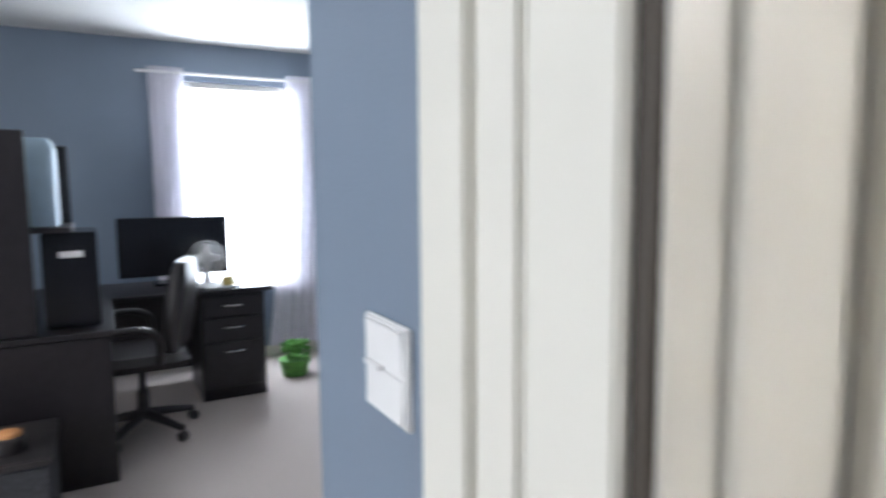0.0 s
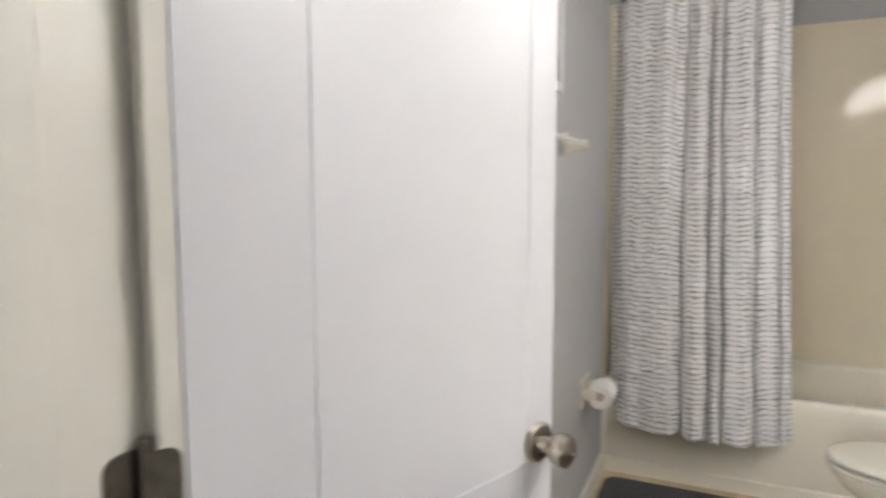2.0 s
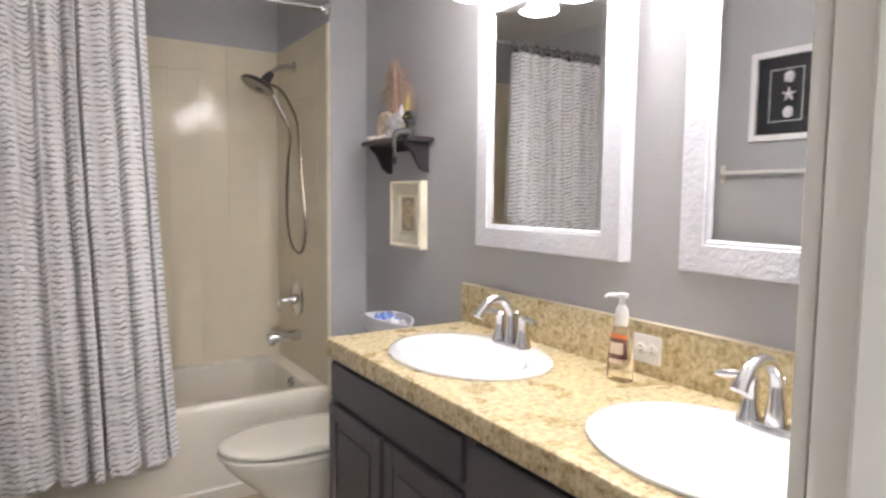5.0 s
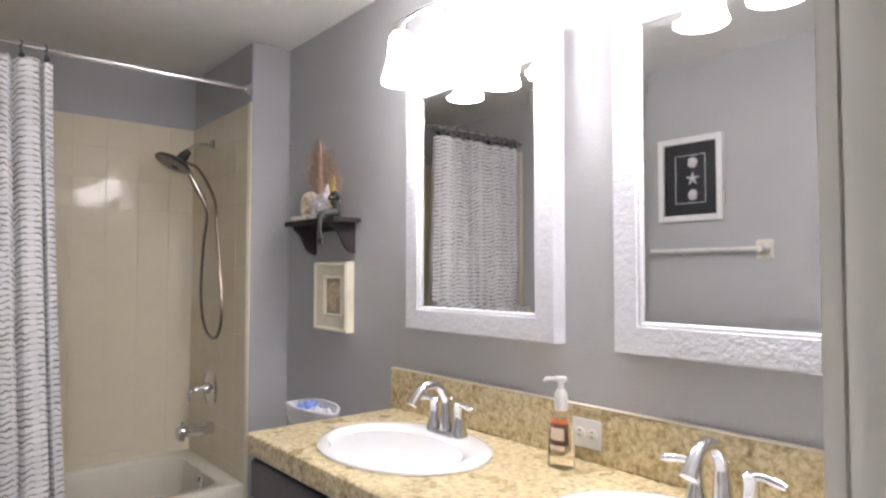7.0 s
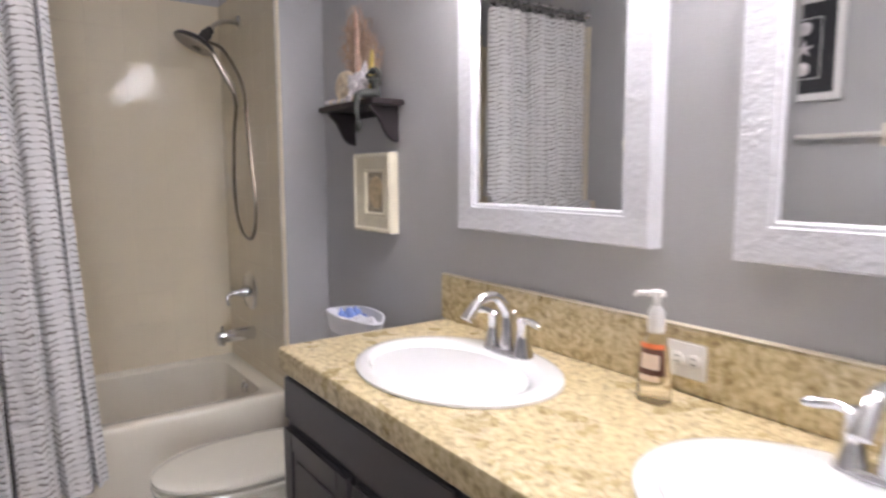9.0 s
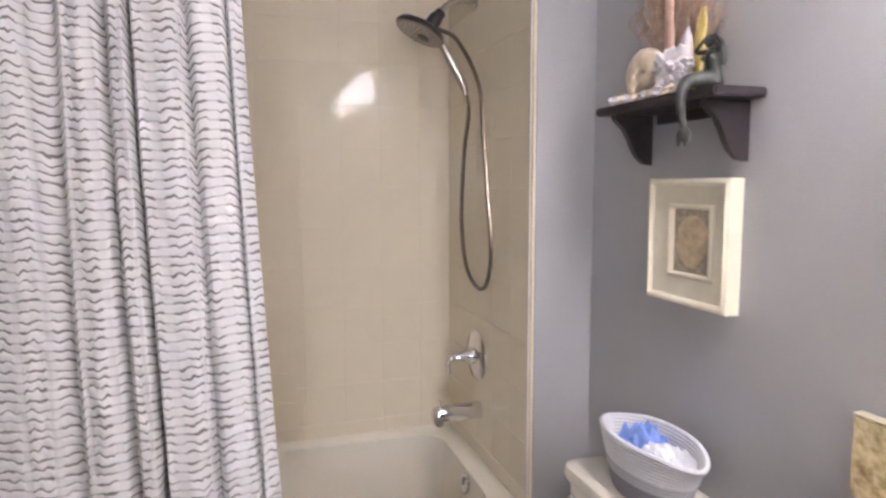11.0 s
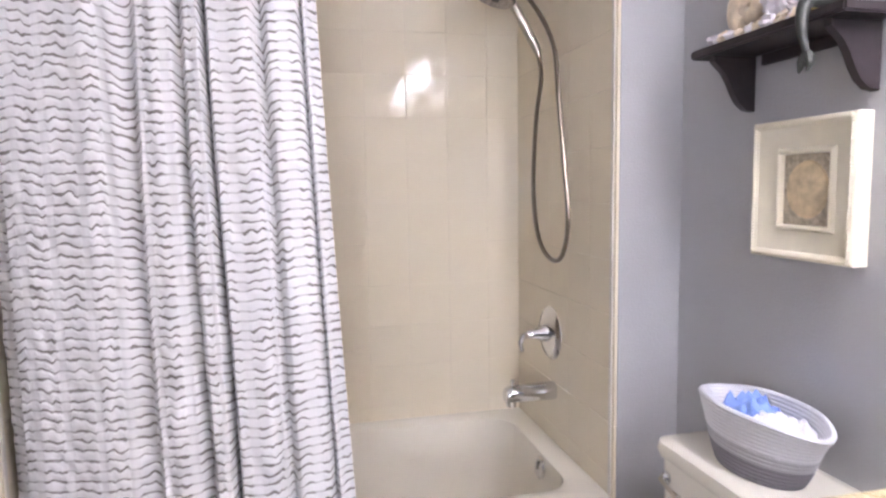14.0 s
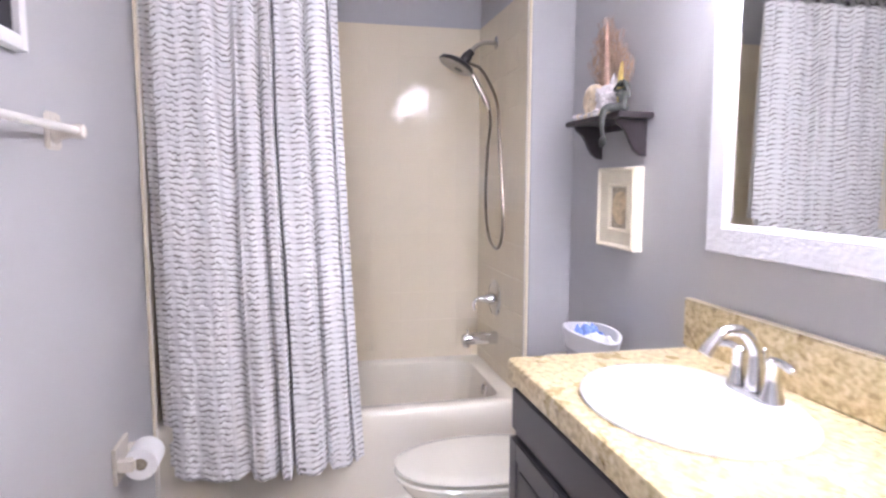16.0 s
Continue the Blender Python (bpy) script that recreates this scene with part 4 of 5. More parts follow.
def vanity_light(cx):
    vl = thing("vanity_light", (cx, YV, 2.25), "lit three-shade vanity light with white glass bells", "wall lamp", "vanity lights")
    part("back_plate", loft([[(cx + 0.06 * math.cos(t * math.pi / 16), YV + d, 2.24 + 0.06 * math.sin(t * math.pi / 16)) for t in range(32)] for d in (0.001, 0.02)]), M_CHROME, vl)
    part("arm", tube(spline([(cx + 0.20, YV + 0.175, 2.215), (cx + 0.12, YV + 0.15, 2.245), (cx, YV + 0.12, 2.255), (cx - 0.12, YV + 0.15, 2.245), (cx - 0.20, YV + 0.175, 2.215)]), 0.008, 10), M_CHROME, vl)
    part("stem", tube([(cx, YV + 0.015, 2.245), (cx, YV + 0.12, 2.255)], 0.009, 10), M_CHROME, vl)
    for dx in (-0.185, 0, 0.185):
        sy = YV + 0.175 if dx else YV + 0.165
        if not dx:
            part("arm", tube([(cx, YV + 0.12, 2.255), (cx, sy, 2.24), (cx, sy, 2.215)], 0.007, 8), M_CHROME, vl)
        cap = part("socket", lathe(cx + dx, sy, [(0.01, 2.225), (0.02, 2.218), (0.022, 2.185), (0.028, 2.178)], 16), M_CHROME, vl)
        part("bulb", lathe(cx + dx, sy, [(0.006, 2.16), (0.012, 2.14), (0.014, 2.11), (0.026, 2.08), (0.029, 2.062), (0.025, 2.045), (0.012, 2.034), (0.003, 2.032)], 18), M_BULB, cap, "lit frosted bulb")
        part("shade", lathe(cx + dx, sy, [(0.028, 2.183), (0.040, 2.165), (0.043, 2.13), (0.047, 2.09), (0.058, 2.05), (0.066, 2.022), (0.063, 2.020), (0.054, 2.05), (0.042, 2.09), (0.038, 2.13), (0.034, 2.16)], 28), M_SHADE, vl, "glowing white bell glass shade")


vanity_light(2.175)
vanity_light(1.31)

# ceiling vent
cv = thing("ceiling_vent", (2.95, -0.85, H), "white square ceiling vent grille", "vent")
part("frame", box(2.80, 3.10, -1.0, -0.7, H - 0.012, H - 0.0005, 0.004), M_WPLAS, cv)
for i in range(9):
    part("slat", box(2.82, 3.08, -0.985 + i * 0.031, -0.97 + i * 0.031, H - 0.018, H - 0.012), M_WPLAS, cv)

# ---------- wall shelf and its things ----------
SHX0, SHX1, SHZ = 2.862, 3.285, 1.628
SHY = -1.322
shf = thing("wall_shelf", (3.03, YV, SHZ), "dark espresso wooden wall shelf with curved brackets", "shelf")
part("board", box(SHX0, SHX1, YV + 0.001, SHY, SHZ - 0.020, SHZ, 0.004, seg=2), M_SHELF, shf)
part("back_rail", box(SHX0 + 0.09, SHX1 - 0.09, YV + 0.001, YV + 0.012, SHZ - 0.045, SHZ - 0.02, 0.002), M_SHELF, shf)
for bx in (2.915, 3.232):
    prof = [(0.0, -0.02), (0.108, -0.02), (0.107, -0.032), (0.096, -0.042), (0.080, -0.056), (0.066, -0.078), (0.056, -0.10), (0.042, -0.122), (0.022, -0.138), (0.0, -0.142)]
    part("bracket", loft([[(bx + s, YV + 0.001 + a, SHZ + b) for a, b in prof] for s in (-0.009, 0.009)]), M_SHELF, shf)

SZ = SHZ
# spiral shell with an open mouth
cx, cy, cz = 3.150, -1.382, SZ + 0.070
path, rr = [], []
for i in range(64):
    a = radians(-75 + i * 9.5)
    k = 1 - i / 78
    path.append((cx + 0.044 * k * math.cos(a), cy + 0.016 * (1 - k), cz + 0.040 * k * math.sin(a)))
    rr.append(0.029 * k + 0.003)
solo("spiral_shell", tube(path, rr, 16), M_SHELLC, "cream nautilus-like spiral shell on the dark shelf", "shell", (cx, cy, SZ))
bm = bmesh.new()
rb = random.Random(21)
BC = Vector((3.050, -1.366, SZ + 0.060))
for i in range(90):
    d = Vector((rb.gauss(0, 1), rb.gauss(0, 0.6), rb.gauss(0, 1))).normalized()
    tip = BC + Vector((d.x * 0.056, d.y * 0.030, d.z * 0.048)) * rb.uniform(0.75, 1.12)
    tube([BC + (tip - BC) * 0.45, BC + (tip - BC) * 0.8, tip], [0.011, 0.010, rb.uniform(0.002, 0.006)], 6, bm)
blob(BC, (0.042, 0.020, 0.036), bm, 0.4, 2)
blob(BC - Vector((0, 0, 0.046)), (0.024, 0.016, 0.015), bm, 0.3, 2)
solo("barnacle", bm, M_SHELLW, "lilac white spiky barnacle cluster standing on the shelf", "shell", (BC.x, BC.y, SZ))


def fan(name, base, width, height, count, seed, label):
    rnd = random.Random(seed)
    bm = bmesh.new()
    for i in range(count):
        a = (i / (count - 1) - 0.5) * 2
        pts = [Vector(base)]
        tip = Vector((base[0] + a * width + rnd.uniform(-0.008, 0.008), base[1] + rnd.uniform(-0.012, 0.012), base[2] + height * (1 - 0.35 * a * a) * rnd.uniform(0.8, 1.04)))
        for k in range(1, 7):
            t = k / 6
            p = Vector(base).lerp(tip, t)
            p.x += 0.012 * math.sin(3 * t + i) * t - a * width * 0.25 * math.sin(math.pi * t)
            pts.append(p)
        tube(pts, [0.0024 - 0.00025 * k for k in range(7)], 4, bm)
        for k in range(2, 7):
            for s in (-1, 1):
                q = pts[k]
                e = q + Vector((s * rnd.uniform(0.006, 0.018), rnd.uniform(-0.004, 0.004), rnd.uniform(0.008, 0.026)))
                tube([q, (q + e) / 2 + Vector((0, 0, 0.002)), e], [0.0011, 0.0010, 0.0008], 3, bm)
    return solo(name, bm, M_CORAL, label, "coral", base)


fan("sea_fan", (3.135, -1.41, SZ), 0.125, 0.34, 90, 5, "tan feathery sea fan standing behind the shells")
fan("sea_fan", (3.050, -1.415, SZ), 0.085, 0.23, 60, 9, "low tan feathery sea fan behind the shells")
solo("razor_shell", loft([[(3.10 + a * c + k * 0.004, -1.402 + b * s_, SZ + z) for c, s_ in [(math.cos(t * math.pi / 8), math.sin(t * math.pi / 8)) for t in range(16)]] for k, (a, b, z) in enumerate(((0.008, 0.005, 0.0), (0.013, 0.008, 0.06), (0.015, 0.009, 0.15), (0.014, 0.007, 0.25), (0.009, 0.005, 0.315), (0.002, 0.002, 0.34)))]), M_SHELLP, "long pinkish pen shell standing upright", "shell", (3.10, -1.402, SZ))
solo("yellow_sponge", loft([[(3.005 - 0.004 * k + a * math.cos(t * math.pi / 6), -1.395 + b * math.sin(t * math.pi / 6), SZ + z) for t in range(12)] for k, (a, b, z) in enumerate(((0.010, 0.006, 0.0), (0.014, 0.006, 0.06), (0.017, 0.006, 0.115), (0.014, 0.005, 0.15), (0.005, 0.003, 0.178)))]), M_YELLOW, "yellow dried sponge standing on the shelf", "sponge", (3.005, -1.395, SZ))
solo("whelk_shell", tube([(3.035, -1.386, SZ), (3.033, -1.386, SZ + 0.07), (3.030, -1.386, SZ + 0.10), (3.026, -1.386, SZ + 0.125), (3.023, -1.386, SZ + 0.145)], [0.012, 0.018, 0.016, 0.010, 0.002], 12), M_SHELLW, "pale pointed whelk shell", "shell", (3.035, -1.386, SZ))
rs = random.Random(12)
for i in range(14):
    x = 3.228 - i * 0.0185 + rs.uniform(-0.006, 0.006)
    r = rs.uniform(0.011, 0.018)
    yy = -1.342 + rs.uniform(-0.008, 0.006)
    solo("small_shell", blob((x, yy, SZ + r * 0.72), (r, r * 0.8, r * 0.75), rough=0.7, sub=2, f=9), M_SHELLC if i % 3 else M_SHELLW, "small cream seashell lying on the shelf", "shell", (x, yy, SZ), "small shells on the shelf")
# verdigris mermaid that sits on the shelf's edge, tail hanging over it
bm = bmesh.new()
fx, fy = 2.915, -1.362
tube(spline([(fx, fy, SZ + 0.006), (fx - 0.001, fy - 0.002, SZ + 0.020), (fx + 0.002, fy - 0.002, SZ + 0.044), (fx + 0.002, fy, SZ + 0.066), (fx + 0.004, fy, SZ + 0.079)], 5), [0.017, 0.0185, 0.019, 0.0185, 0.0175, 0.016, 0.0145, 0.0135, 0.013, 0.0135, 0.0145, 0.0155, 0.0165, 0.017, 0.0165, 0.015, 0.012, 0.008, 0.006, 0.0055, 0.005], 14, bm)
blob((fx + 0.012, fy + 0.013, SZ + 0.060), (0.007, 0.007, 0.007), bm, sub=2)
blob((fx - 0.006, fy + 0.013, SZ + 0.060), (0.007, 0.007, 0.007), bm, sub=2)
blob((fx + 0.010, fy + 0.004, SZ + 0.094), (0.0095, 0.0105, 0.0125), bm, sub=2)
tube(spline([(fx + 0.010, fy - 0.002, SZ + 0.103), (fx + 0.002, fy - 0.012, SZ + 0.092), (fx - 0.008, fy - 0.014, SZ + 0.070), (fx - 0.012, fy - 0.013, SZ + 0.045)], 5), [0.009] * 5 + [0.010] * 5 + [0.007] * 5 + [0.003], 8, bm)
tube(spline([(fx - 0.002, fy + 0.004, SZ + 0.016), (fx + 0.006, fy + 0.030, SZ + 0.017), (fx + 0.010, fy + 0.056, SZ + 0.010), (fx + 0.007, fy + 0.068, SZ - 0.018), (fx + 0.002, fy + 0.070, SZ - 0.052), (fx - 0.006, fy + 0.068, SZ - 0.080)], 5), [0.019 - 0.00055 * k for k in range(26)], 14, bm)
for s in (-1, 1):
    tube(spline([(fx - 0.006, fy + 0.068, SZ - 0.078), (fx - 0.008 + s * 0.008, fy + 0.070, SZ - 0.094), (fx - 0.004 + s * 0.010, fy + 0.072, SZ - 0.114)], 4), [0.005, 0.007, 0.008, 0.009, 0.009, 0.008, 0.006, 0.004, 0.002], 8, bm)
    tube(spline([(fx + 0.003 + s * 0.015, fy, SZ + 0.074), (fx + 0.005 + s * 0.036, fy + 0.008, SZ + 0.078), (fx + 0.010 + s * 0.012, fy + 0.002, SZ + 0.102)], 5), [0.0055, 0.0052, 0.005, 0.0048, 0.0045, 0.0046, 0.0044, 0.004, 0.0038, 0.0036, 0.004], 8, bm)
solo("figurine", bm, M_VERDI, "green patinated seated mermaid figurine on the shelf edge", "figurine", (fx, fy, SZ))

# cream picture with a sand dollar
PX0, PX1, PZ0, PZ1 = 2.913, 3.18, 1.166, 1.453
pf = thing("picture_frame", ((PX0 + PX1) / 2, YV, PZ0), "cream beaded picture frame with a sand dollar", "picture")


def pring(ins, y):
    return [(PX0 + ins, y, PZ0 + ins), (PX1 - ins, y, PZ0 + ins), (PX1 - ins, y, PZ1 - ins), (PX0 + ins, y, PZ1 - ins)]


part("frame", loft([pring(0, YV + 0.001), pring(0, YV + 0.034), pring(0.003, YV + 0.037), pring(0.014, YV + 0.037), pring(0.017, YV + 0.033), pring(0.030, YV + 0.030), pring(0.058, YV + 0.020), pring(0.061, YV + 0.024), pring(0.069, YV + 0.024), pring(0.071, YV + 0.012)], False, False), M_CREAM, pf)
part("mount", box(PX0 + 0.069, PX1 - 0.069, YV + 0.008, YV + 0.014, PZ0 + 0.069, PZ1 - 0.069), M_SAND, pf, "mottled sand-coloured mount")
bm = lathe(0, 0, [(0.054, 0), (0.052, 0.004), (0.030, 0.008), (0.0, 0.010)], 28, cap1=False)
part("sand_dollar", turned(bm, pose((PX0 + PX1) / 2, YV + 0.014, (PZ0 + PZ1) / 2, -90, 0, 0) @ Matrix.Diagonal((1, 1.1, 1, 1))), M_DOLLAR, pf, "tan sand dollar")
for ins, count, y in ((0.0085, 40, YV + 0.038), (0.065, 26, YV + 0.025)):
    bm = bmesh.new()
    for k in range(count):
        t = (k + 0.5) / count
        w, h_ = PX1 - PX0 - 2 * ins, PZ1 - PZ0 - 2 * ins
        for x, z in ((PX0 + ins + t * w, PZ0 + ins), (PX0 + ins + t * w, PZ1 - ins), (PX0 + ins, PZ0 + ins + t * h_), (PX1 - ins, PZ0 + ins + t * h_)):
            blob((x, y, z), (0.0050, 0.0046, 0.0050), bm, sub=1)
    part("beading", bm, M_CREAM, pf)

# ---------- towel wall ----------
bar = thing("towel_bar", (2.31, YL, 1.52), "cream ceramic towel bar posts with a clear rod", "towel bar")
for x in (1.985, 2.675):
    p = part("post", box(x - 0.04, x + 0.04, YL - 0.012, YL, 1.475, 1.565, 0.005, seg=2), M_CERAM, bar)
    part("arm", loft([[(x + a * math.cos(t * math.pi / 10), YL - d, 1.52 + b * math.sin(t * math.pi / 10)) for t in range(20)] for d, a, b in ((0.010, 0.030, 0.034), (0.022, 0.020, 0.022), (0.045, 0.015, 0.016), (0.062, 0.018, 0.019), (0.075, 0.016, 0.017), (0.080, 0.008, 0.009))]), M_CERAM, p)
part("rod", tube([(1.985, YL - 0.06, 1.522), (2.675, YL - 0.06, 1.522)], 0.0095, 12), M_LINER, bar)

tp = thing("toilet_paper_holder", (3.06, YL, 0.53), "cream ceramic paper holder with a roll", "paper holder")
part("base", box(2.985, 3.135, YL - 0.012, YL, 0.47, 0.595, 0.006, seg=2), M_CERAM, tp)
for x in (2.998, 3.122):
    part("post", box(x - 0.012, x + 0.012, YL - 0.065, YL - 0.008, 0.515, 0.56, 0.008, seg=2), M_CERAM, tp)
part("roll", turned(lathe(0, 0, [(0.02, -0.052), (0.05, -0.052), (0.05, 0.052), (0.02, 0.052)], 32, cap0=False, cap1=False), pose(3.06, YL - 0.075, 0.53, 0, 90, 0)), M_PAPER, tp, "white toilet paper roll")
part("core", turned(lathe(0, 0, [(0.019, -0.051), (0.019, 0.051)], 20), pose(3.06, YL - 0.075, 0.53, 0, 90, 0)), M_SAND, tp)

ap = thing("shadow_box", (2.33, YL, 1.67), "white framed black shadow box with shells and starfish", "picture")
AX0, AX1, AZ0, AZ1 = 2.17, 2.51, 1.67, 2.095
for b in ((AX0, AX0 + 0.03, AZ0, AZ1), (AX1 - 0.03, AX1, AZ0, AZ1), (AX0 + 0.03, AX1 - 0.03, AZ0, AZ0 + 0.03), (AX0 + 0.03, AX1 - 0.03, AZ1 - 0.03, AZ1)):
    part("frame_rail", box(b[0], b[1], YL - 0.028, YL - 0.001, b[2], b[3], 0.002), M_WPLAS, ap)
part("black_mount", box(AX0 + 0.028, AX1 - 0.028, YL - 0.012, YL - 0.004, AZ0 + 0.028, AZ1 - 0.028), M_BLACK, ap)
for b in ((AX0 + 0.09, AX0 + 0.093, AZ0 + 0.09, AZ1 - 0.09), (AX1 - 0.093, AX1 - 0.09, AZ0 + 0.09, AZ1 - 0.09), (AX0 + 0.09, AX1 - 0.09, AZ0 + 0.09, AZ0 + 0.093), (AX0 + 0.09, AX1 - 0.09, AZ1 - 0.093, AZ1 - 0.09)):
    part("mount_line", box(b[0], b[1], YL - 0.0135, YL - 0.0115, b[2], b[3]), M_WPLAS, ap)
for z in (1.80, 1.965):
    part("shell", blob((2.325, YL - 0.016, z), (0.024, 0.008, 0.026), rough=0.3), M_SHELLW, ap, "round white shell")
bm = bmesh.new()
for k in range(5):
    a = radians(90 + 72 * k)
    tube([(2.325, YL - 0.016, 1.8825), (2.325 + 0.016 * math.cos(a), YL - 0.016, 1.8825 + 0.016 * math.sin(a)), (2.325 + 0.034 * math.cos(a), YL - 0.016, 1.8825 + 0.034 * math.sin(a))], [0.008, 0.006, 0.002], 6, bm)
part("starfish", bm, M_SHELLW, ap, "white starfish")

# ---------- office things ----------
dk = thing("desk", (0.6, 4.5, 0), "dark L-shaped desk with a three-drawer pedestal", "desk")
part("top", box(0.30, 1.44, 4.20, 4.85, 0.71, 0.74, 0.004), M_DESK, dk)
part("return_top", box(-0.35, 0.47, 3.26, 4.85, 0.712, 0.742, 0.004), M_DESK, dk)
part("end_panel", box(-0.35, 0.455, 3.27, 3.295, 0, 0.71, 0.002), M_DESK, dk)
part("back_panel", box(-0.34, 1.0, 4.80, 4.82, 0.1, 0.71), M_DESK, dk)
part("pedestal", box(0.97, 1.38, 4.23, 4.80, 0, 0.71, 0.003), M_DESK, dk)
for z0, z1 in ((0.56, 0.69), (0.40, 0.545), (0.08, 0.385)):
    d = part("drawer", box(0.985, 1.365, 4.215, 4.232, z0, z1, 0.003), M_DESK, dk)
    zc = z1 - 0.06
    part("handle", tube(spline([(1.11, 4.214, zc), (1.14, 4.195, zc), (1.21, 4.195, zc), (1.24, 4.214, zc)], 5), 0.006, 8), M_CHROME, d, "silver bow handle")
hu = thing("hutch", (-0.12, 3.6, 0.742), "tall dark desk hutch", "hutch")
part("side", box(-0.35, 0.165, 3.30, 3.33, 0.742, 1.66, 0.003), M_DESK, hu)
part("divider", box(0.235, 0.31, 3.79, 3.82, 1.225, 1.62, 0.003), M_DESK, hu)
part("side", box(-0.35, 0.02, 4.10, 4.13, 0.742, 1.66, 0.003), M_DESK, hu)
part("top", box(-0.36, 0.06, 3.30, 4.14, 1.636, 1.659, 0.003), M_DESK, hu)
part("shelf", box(-0.35, 0.02, 3.33, 4.10, 1.20, 1.225), M_DESK, hu)
solo("storage_bin", loft([rrect(0.10, 0.265, 3.45, 3.75, 1.226, 0.03), rrect(0.10, 0.265, 3.45, 3.75, 1.59, 0.03), rrect(0.12, 0.245, 3.47, 3.73, 1.64, 0.03)]), mat("pale_blue", (0.45, 0.60, 0.72), 0.4), "pale blue plastic bin on the hutch ledge", "bin", (0.14, 3.6, 1.226))
part("ledge", box(0.0, 0.32, 3.36, 3.82, 1.20, 1.225), M_DESK, hu)
pc = thing("computer_tower", (0.26, 3.6, 0.742), "black computer tower on the desk", "computer")
part("case", box(0.19, 0.42, 3.40, 3.80, 0.7425, 1.198, 0.008, seg=2), M_SCREEN, pc)
part("front_strip", box(0.26, 0.36, 3.394, 3.401, 1.08, 1.11, 0.002), M_WPLAS, pc)
mo = thing("monitor", (0.9, 4.66, 0.74), "wide black flat monitor on a stand", "monitor")
part("panel", box(0.53, 1.23, 4.62, 4.66, 0.80, 1.20, 0.006), M_SCREEN, mo)
part("screen", box(0.545, 1.215, 4.616, 4.621, 0.82, 1.185), M_SCREEN, mo)
part("stand", box(0.84, 0.92, 4.64, 4.69, 0.755, 1.0), M_SCREEN, mo)
part("foot", box(0.74, 1.02, 4.55, 4.75, 0.741, 0.756, 0.004), M_SCREEN, mo)
df = thing("desk_fan", (1.05, 4.40, 0.74), "white round desk fan", "fan")
part("foot", lathe(1.05, 4.40, [(0.075, 0.741), (0.075, 0.752), (0.03, 0.765), (0.02, 0.83)], 20), M_WPLAS, df)
bm = bmesh.new()
for k in range(5):
    r = 0.115 - 0.022 * k
    tube([(1.05 + r * math.cos(t * math.pi / 14), 4.375 - 0.004 * k, 0.93 + r * math.sin(t * math.pi / 14)) for t in range(29)], 0.003, 5, bm)
for t in range(24):
    a = t * math.pi / 12
    tube([(1.05 + 0.02 * math.cos(a), 4.36, 0.93 + 0.02 * math.sin(a)), (1.05 + 0.115 * math.cos(a), 4.375, 0.93 + 0.115 * math.sin(a))], 0.0016, 4, bm)
part("cage", bm, M_WPLAS, df)
part("motor", turned(lathe(0, 0, [(0.045, 0), (0.05, 0.04), (0.03, 0.08)], 18), pose(1.05, 4.39, 0.93, -90, 0, 0)), M_WPLAS, df)
for k in range(4):
    part("blade", turned(blob((0.055, 0, 0), (0.045, 0.028, 0.003), sub=2), pose(1.05, 4.385, 0.93, 90, 0, 0) @ pose(0, 0, 0, 18, 0, 90 * k)), M_WPLAS, df)
solo("yellow_cup", lathe(1.17, 4.33, [(0.035, 0.741), (0.042, 0.80), (0.039, 0.80), (0.032, 0.75)], 18), M_YELLOW, "small yellow cup on the desk", "cup", (1.17, 4.33, 0.741))
solo("paper_stack", box(1.02, 1.24, 4.25, 4.5, 0.741, 0.75, 0.002), M_PAPER, "white papers on the desk", "paper", (1.1, 4.4, 0.741))
OX = 0.60
oc = thing("office_chair", (OX, 3.86, 0), "black high-backed office chair on castors", "chair")
for k in range(5):
    a = radians(20 + 72 * k)
    ex, ey = OX + 0.29 * math.cos(a), 3.86 + 0.29 * math.sin(a)
    lg = part("leg", tube([(OX, 3.86, 0.12), ((OX + ex) / 2, (3.86 + ey) / 2, 0.10), (ex, ey, 0.075)], [0.03, 0.024, 0.018], 8), M_DARKPL, oc)
    part("castor", turned(lathe(0, 0, [(0.026, -0.02), (0.028, -0.016), (0.028, 0.016), (0.026, 0.02)], 14), pose(ex, ey, 0.028, 90, 0, math.degrees(a))), M_DARKPL, lg)
part("column", lathe(OX, 3.86, [(0.035, 0.10), (0.03, 0.25), (0.02, 0.26), (0.02, 0.42)], 14), M_DARKPL, oc)
part("seat", loft([rrect(OX - 0.23, OX + 0.23, 3.62, 4.10, 0.42, 0.1), rrect(OX - 0.25, OX + 0.25, 3.60, 4.12, 0.46, 0.1), rrect(OX - 0.22, OX + 0.22, 3.63, 4.09, 0.50, 0.1)]), M_DARKPL, oc)
part("backrest", turned(loft([rrect(-0.04, 0.04, -0.20, 0.20, 0.0, 0.03), rrect(-0.05, 0.05, -0.23, 0.23, 0.2, 0.04), rrect(-0.045, 0.045, -0.21, 0.21, 0.42, 0.04), rrect(-0.03, 0.03, -0.15, 0.15, 0.50, 0.02)]), pose(OX + 0.19, 3.84, 0.50, 0, 8, -18)), M_DARKPL, oc)
for s in (-1, 1):
    part("armrest", tube(spline([(OX + 0.08, 3.86 + s * 0.27, 0.46), (OX + 0.08, 3.86 + s * 0.30, 0.60), (OX, 3.86 + s * 0.30, 0.66), (OX - 0.16, 3.86 + s * 0.29, 0.66)], 5), 0.02, 8), M_DARKPL, oc)
cb = thing("storage_cube", (0.05, 3.0, 0), "dark grey fabric storage cube", "storage")
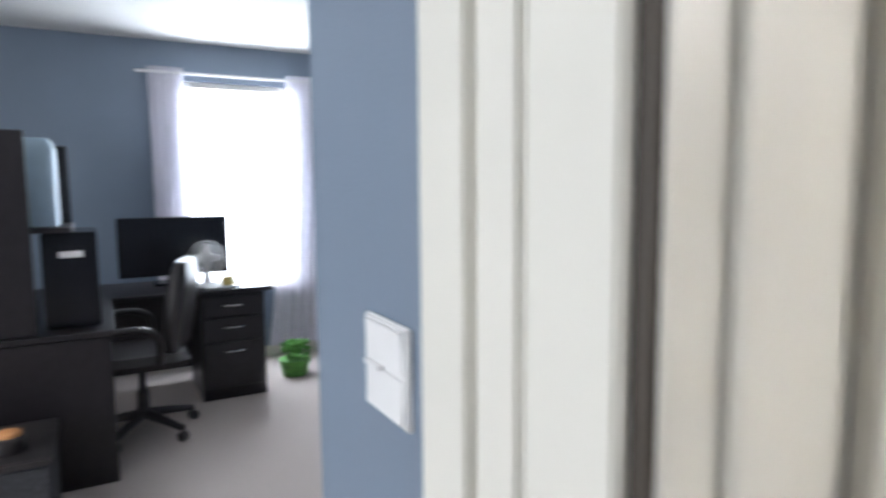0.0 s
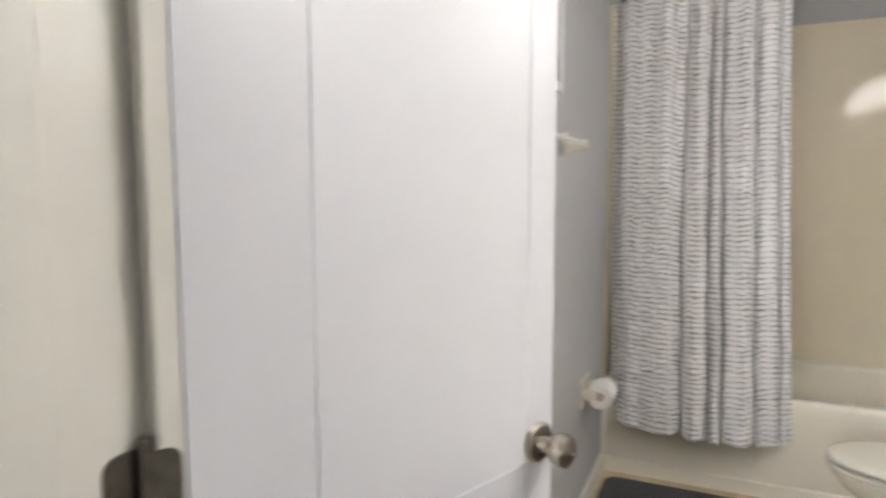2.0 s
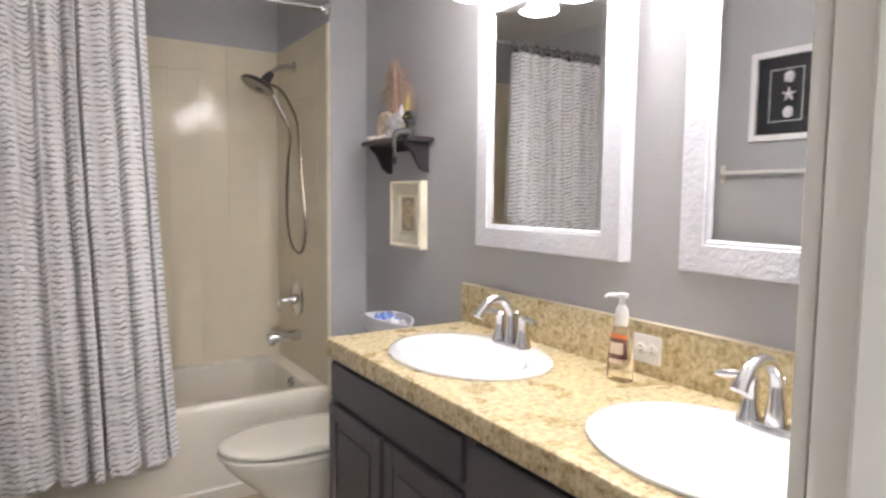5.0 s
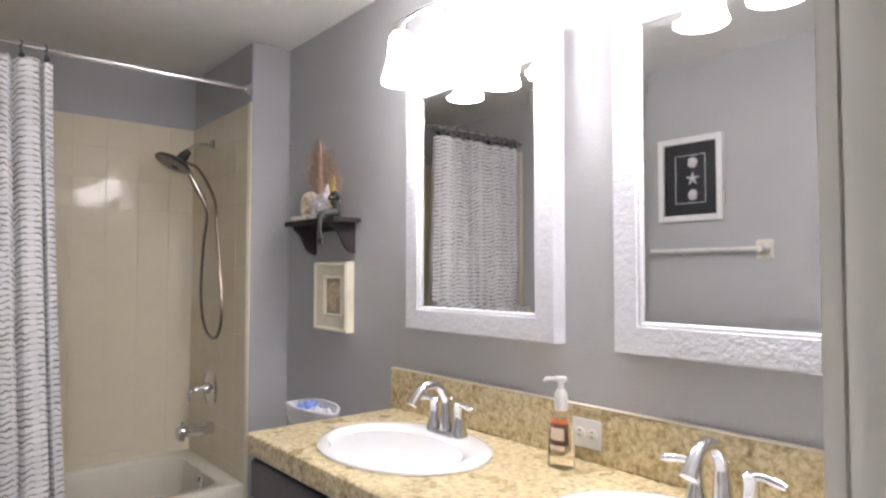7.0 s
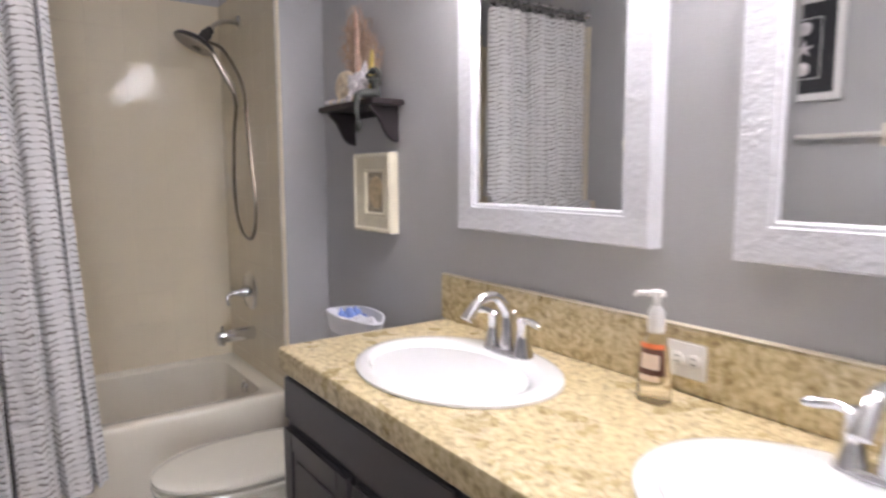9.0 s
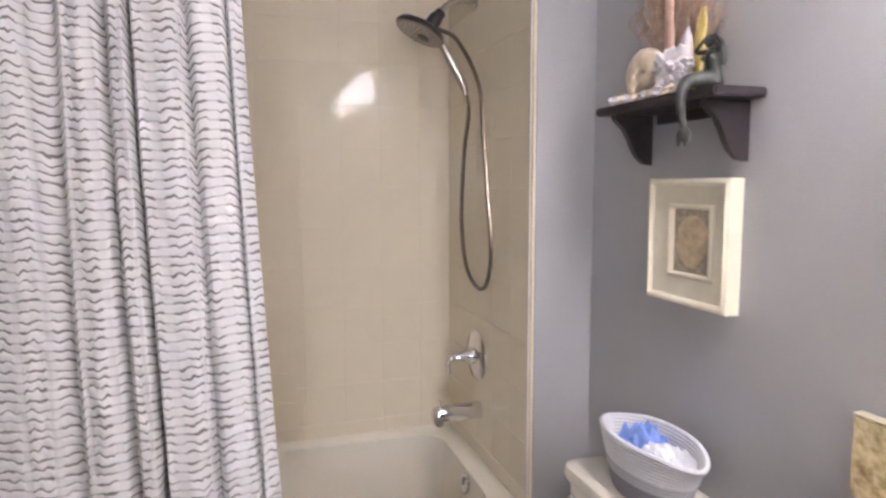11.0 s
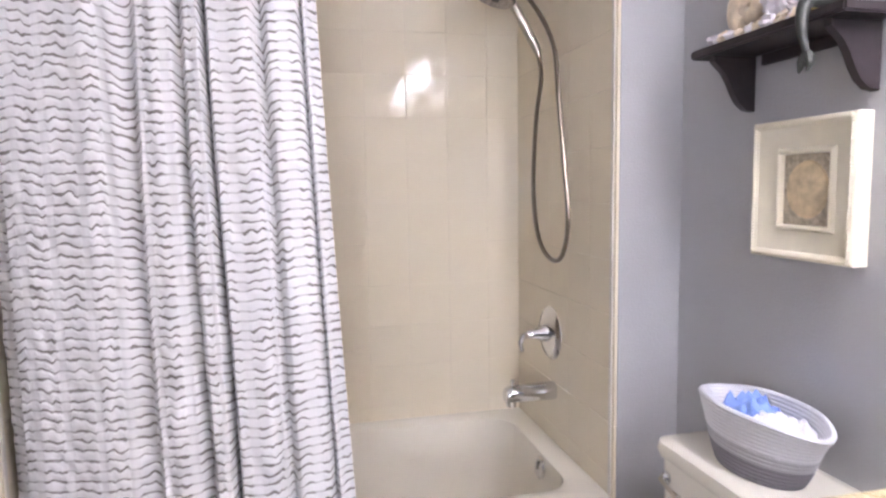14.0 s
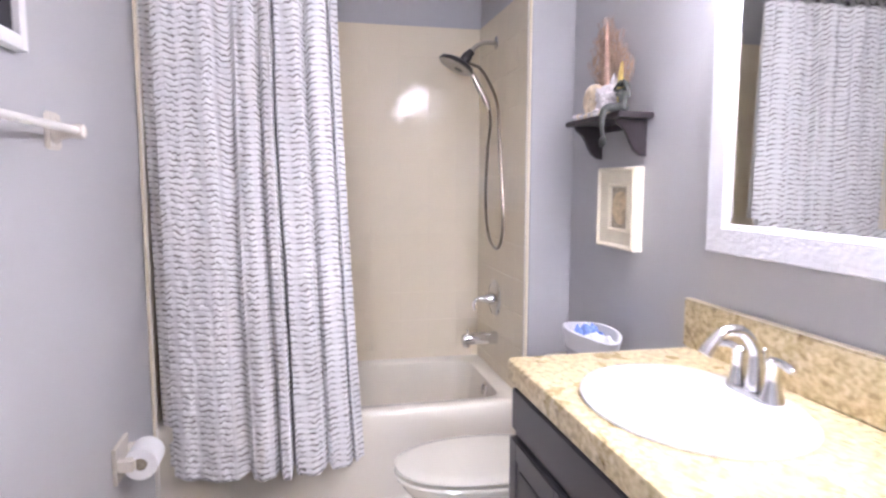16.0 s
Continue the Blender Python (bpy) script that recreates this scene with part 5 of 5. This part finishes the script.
part("body", box(-0.20, 0.22, 2.72, 3.18, 0, 0.36, 0.01, seg=2), M_MAT, cb)
part("lid", box(-0.21, 0.23, 2.71, 3.19, 0.36, 0.39, 0.006, seg=2), M_DARKPL, cb)
cd = thing("candle_jar", (0.08, 2.85, 0.39), "orange candle in a dark jar", "candle")
part("jar", lathe(0.08, 2.85, [(0.05, 0.391), (0.055, 0.40), (0.055, 0.45), (0.05, 0.455)], 20), M_DARKPL, cd)
part("wax", lathe(0.08, 2.85, [(0.048, 0.45), (0.045, 0.47), (0.02, 0.478)], 20), mat("orange_wax", (0.7, 0.32, 0.12), 0.5), cd)
pl = thing("potted_plant", (1.66, 4.55, 0), "bright green plant in a small basket on the carpet", "plant")
part("pot", lathe(1.66, 4.55, [(0.09, 0), (0.11, 0.10), (0.115, 0.12), (0.10, 0.12)], 20), M_GREEN, pl)
bm = bmesh.new()
rp = random.Random(3)
for i in range(60):
    a, r, z = rp.random() * 6.28, rp.random() * 0.11, 0.10 + rp.random() * 0.15
    blob((1.66 + r * math.cos(a), 4.55 + r * math.sin(a), z), (0.03, 0.014, 0.02), bm, 0.6, 1)
part("leaves", bm, M_GREEN, pl)

wc_ = thing("window_curtain", (1.45, YO - 0.07, 2.26), "sheer white curtain panels on a rod", "curtain")
part("rod", tube([(0.72, YO - 0.075, 2.24), (2.2, YO - 0.075, 2.24)], 0.011, 10), M_WPLAS, wc_)
for x0, x1, z1, flare in ((0.80, 1.04, 0.12, 0.05), (1.80, 2.12, 0.10, -0.20)):
    part("panel", loft([[(x0 + (x1 - x0) * i / 40 + flare * (k / 12) ** 1.5 * (i / 40 if flare > 0 else 1 - i / 40), YO - 0.07 + 0.022 * math.sin(i * 0.95) + 0.006 * math.sin(i * 0.4 + k), 2.28 - (2.28 - z1) * k / 12) for i in range(41)] for k in range(13)], False, False, closed=False), M_SHEER, wc_)

# ---------- wall tiles and floor tiles, last ----------
def piece_mesh(name, a, b, d, bev, material):
    bm = bmesh.new()
    box(0, d, -a / 2, a / 2, -b / 2, b / 2, 0, bm)
    for f in list(bm.faces):
        if f.normal.x < -0.9:
            bmesh.ops.inset_individual(bm, faces=[f], thickness=bev, depth=bev * 0.55)
    bmesh.ops.recalc_face_normals(bm, faces=bm.faces)
    me = bpy.data.meshes.new(name)
    bm.to_mesh(me)
    bm.free()
    me.materials.append(material)
    return me


T = 0.1525
grout_back = structure("tile_backing_tub", box(XB - 0.0100, XB, YW, YL, RIM - 0.03, TILETOP), M_GROUT, "cream grout bed behind the tub tiles")
grout_tap = structure("tile_backing_tap", box(XT + 0.002, XB - 0.0105, YW, YW + 0.0100, RIM - 0.03, TILETOP), M_GROUT, "cream grout bed behind the tap wall tiles")
grout_end = structure("tile_backing_end", box(XT + 0.002, XB - 0.0105, YL - 0.0100, YL, RIM - 0.03, TILETOP), M_GROUT, "cream grout bed behind the end wall tiles")
me = piece_mesh("tile", T - 0.0010, T - 0.0010, 0.008, 0.0012, M_TILE)
rt = random.Random(4)


def lay(parent, place, count):
    for r in range(12):
        z = TILETOP - T * (r + 0.5)
        for c in range(count):
            o = new("tile", me)
            o.parent = parent
            o.matrix_basis = place(c, z) @ pose(rt.uniform(-0.0001, 0.0001), 0, 0, 0, rt.uniform(-0.1, 0.1), rt.uniform(-0.1, 0.1))


lay(grout_back, lambda c, z: pose(XB - 0.012, YW + 0.004 + T * (c + 0.5) - 0.02, z), 10)
lay(grout_tap, lambda c, z: pose(XB - 0.012 - T * (c + 0.5), YW + 0.012, z, 0, 0, -90), 5)
lay(grout_end, lambda c, z: pose(XB - 0.012 - T * (c + 0.5), YL - 0.012, z, 0, 0, 90), 5)
for y0, y1 in ((YW, YW + 0.016), (YL - 0.016, YL)):
    structure("trim_tile", box(XT - 0.006, XT + 0.016, y0 - 0.0 , y1, RIM, TILETOP + 0.004, 0.004, seg=2), mat("bullnose", (0.80, 0.75, 0.66), 0.2), "pale bullnose tile edge")
    structure("trim_tile_low", box(XT - 0.006, XT + 0.008, y0, y1, 0, RIM, 0.003), mat("caulk", (0.78, 0.73, 0.64), 0.4), "pale trim strip beside the tub")

fl = bpy.data.objects["floor"]
bm = bmesh.new()
box(-0.1512, 0.1512, -0.1512, 0.1512, -0.006, 0, 0.0015, bm)
mf = bpy.data.meshes.new("floor_tile")
bm.to_mesh(mf)
bm.free()
mf.materials.append(M_FLOOR)
for i in range(9):
    for j in range(6):
        o = new("floor_tile", mf)
        o.parent = fl
        o.matrix_basis = pose(XD1 + 0.1525 + i * 0.305 - 0.03, YL - 0.1525 - j * 0.305, 0)
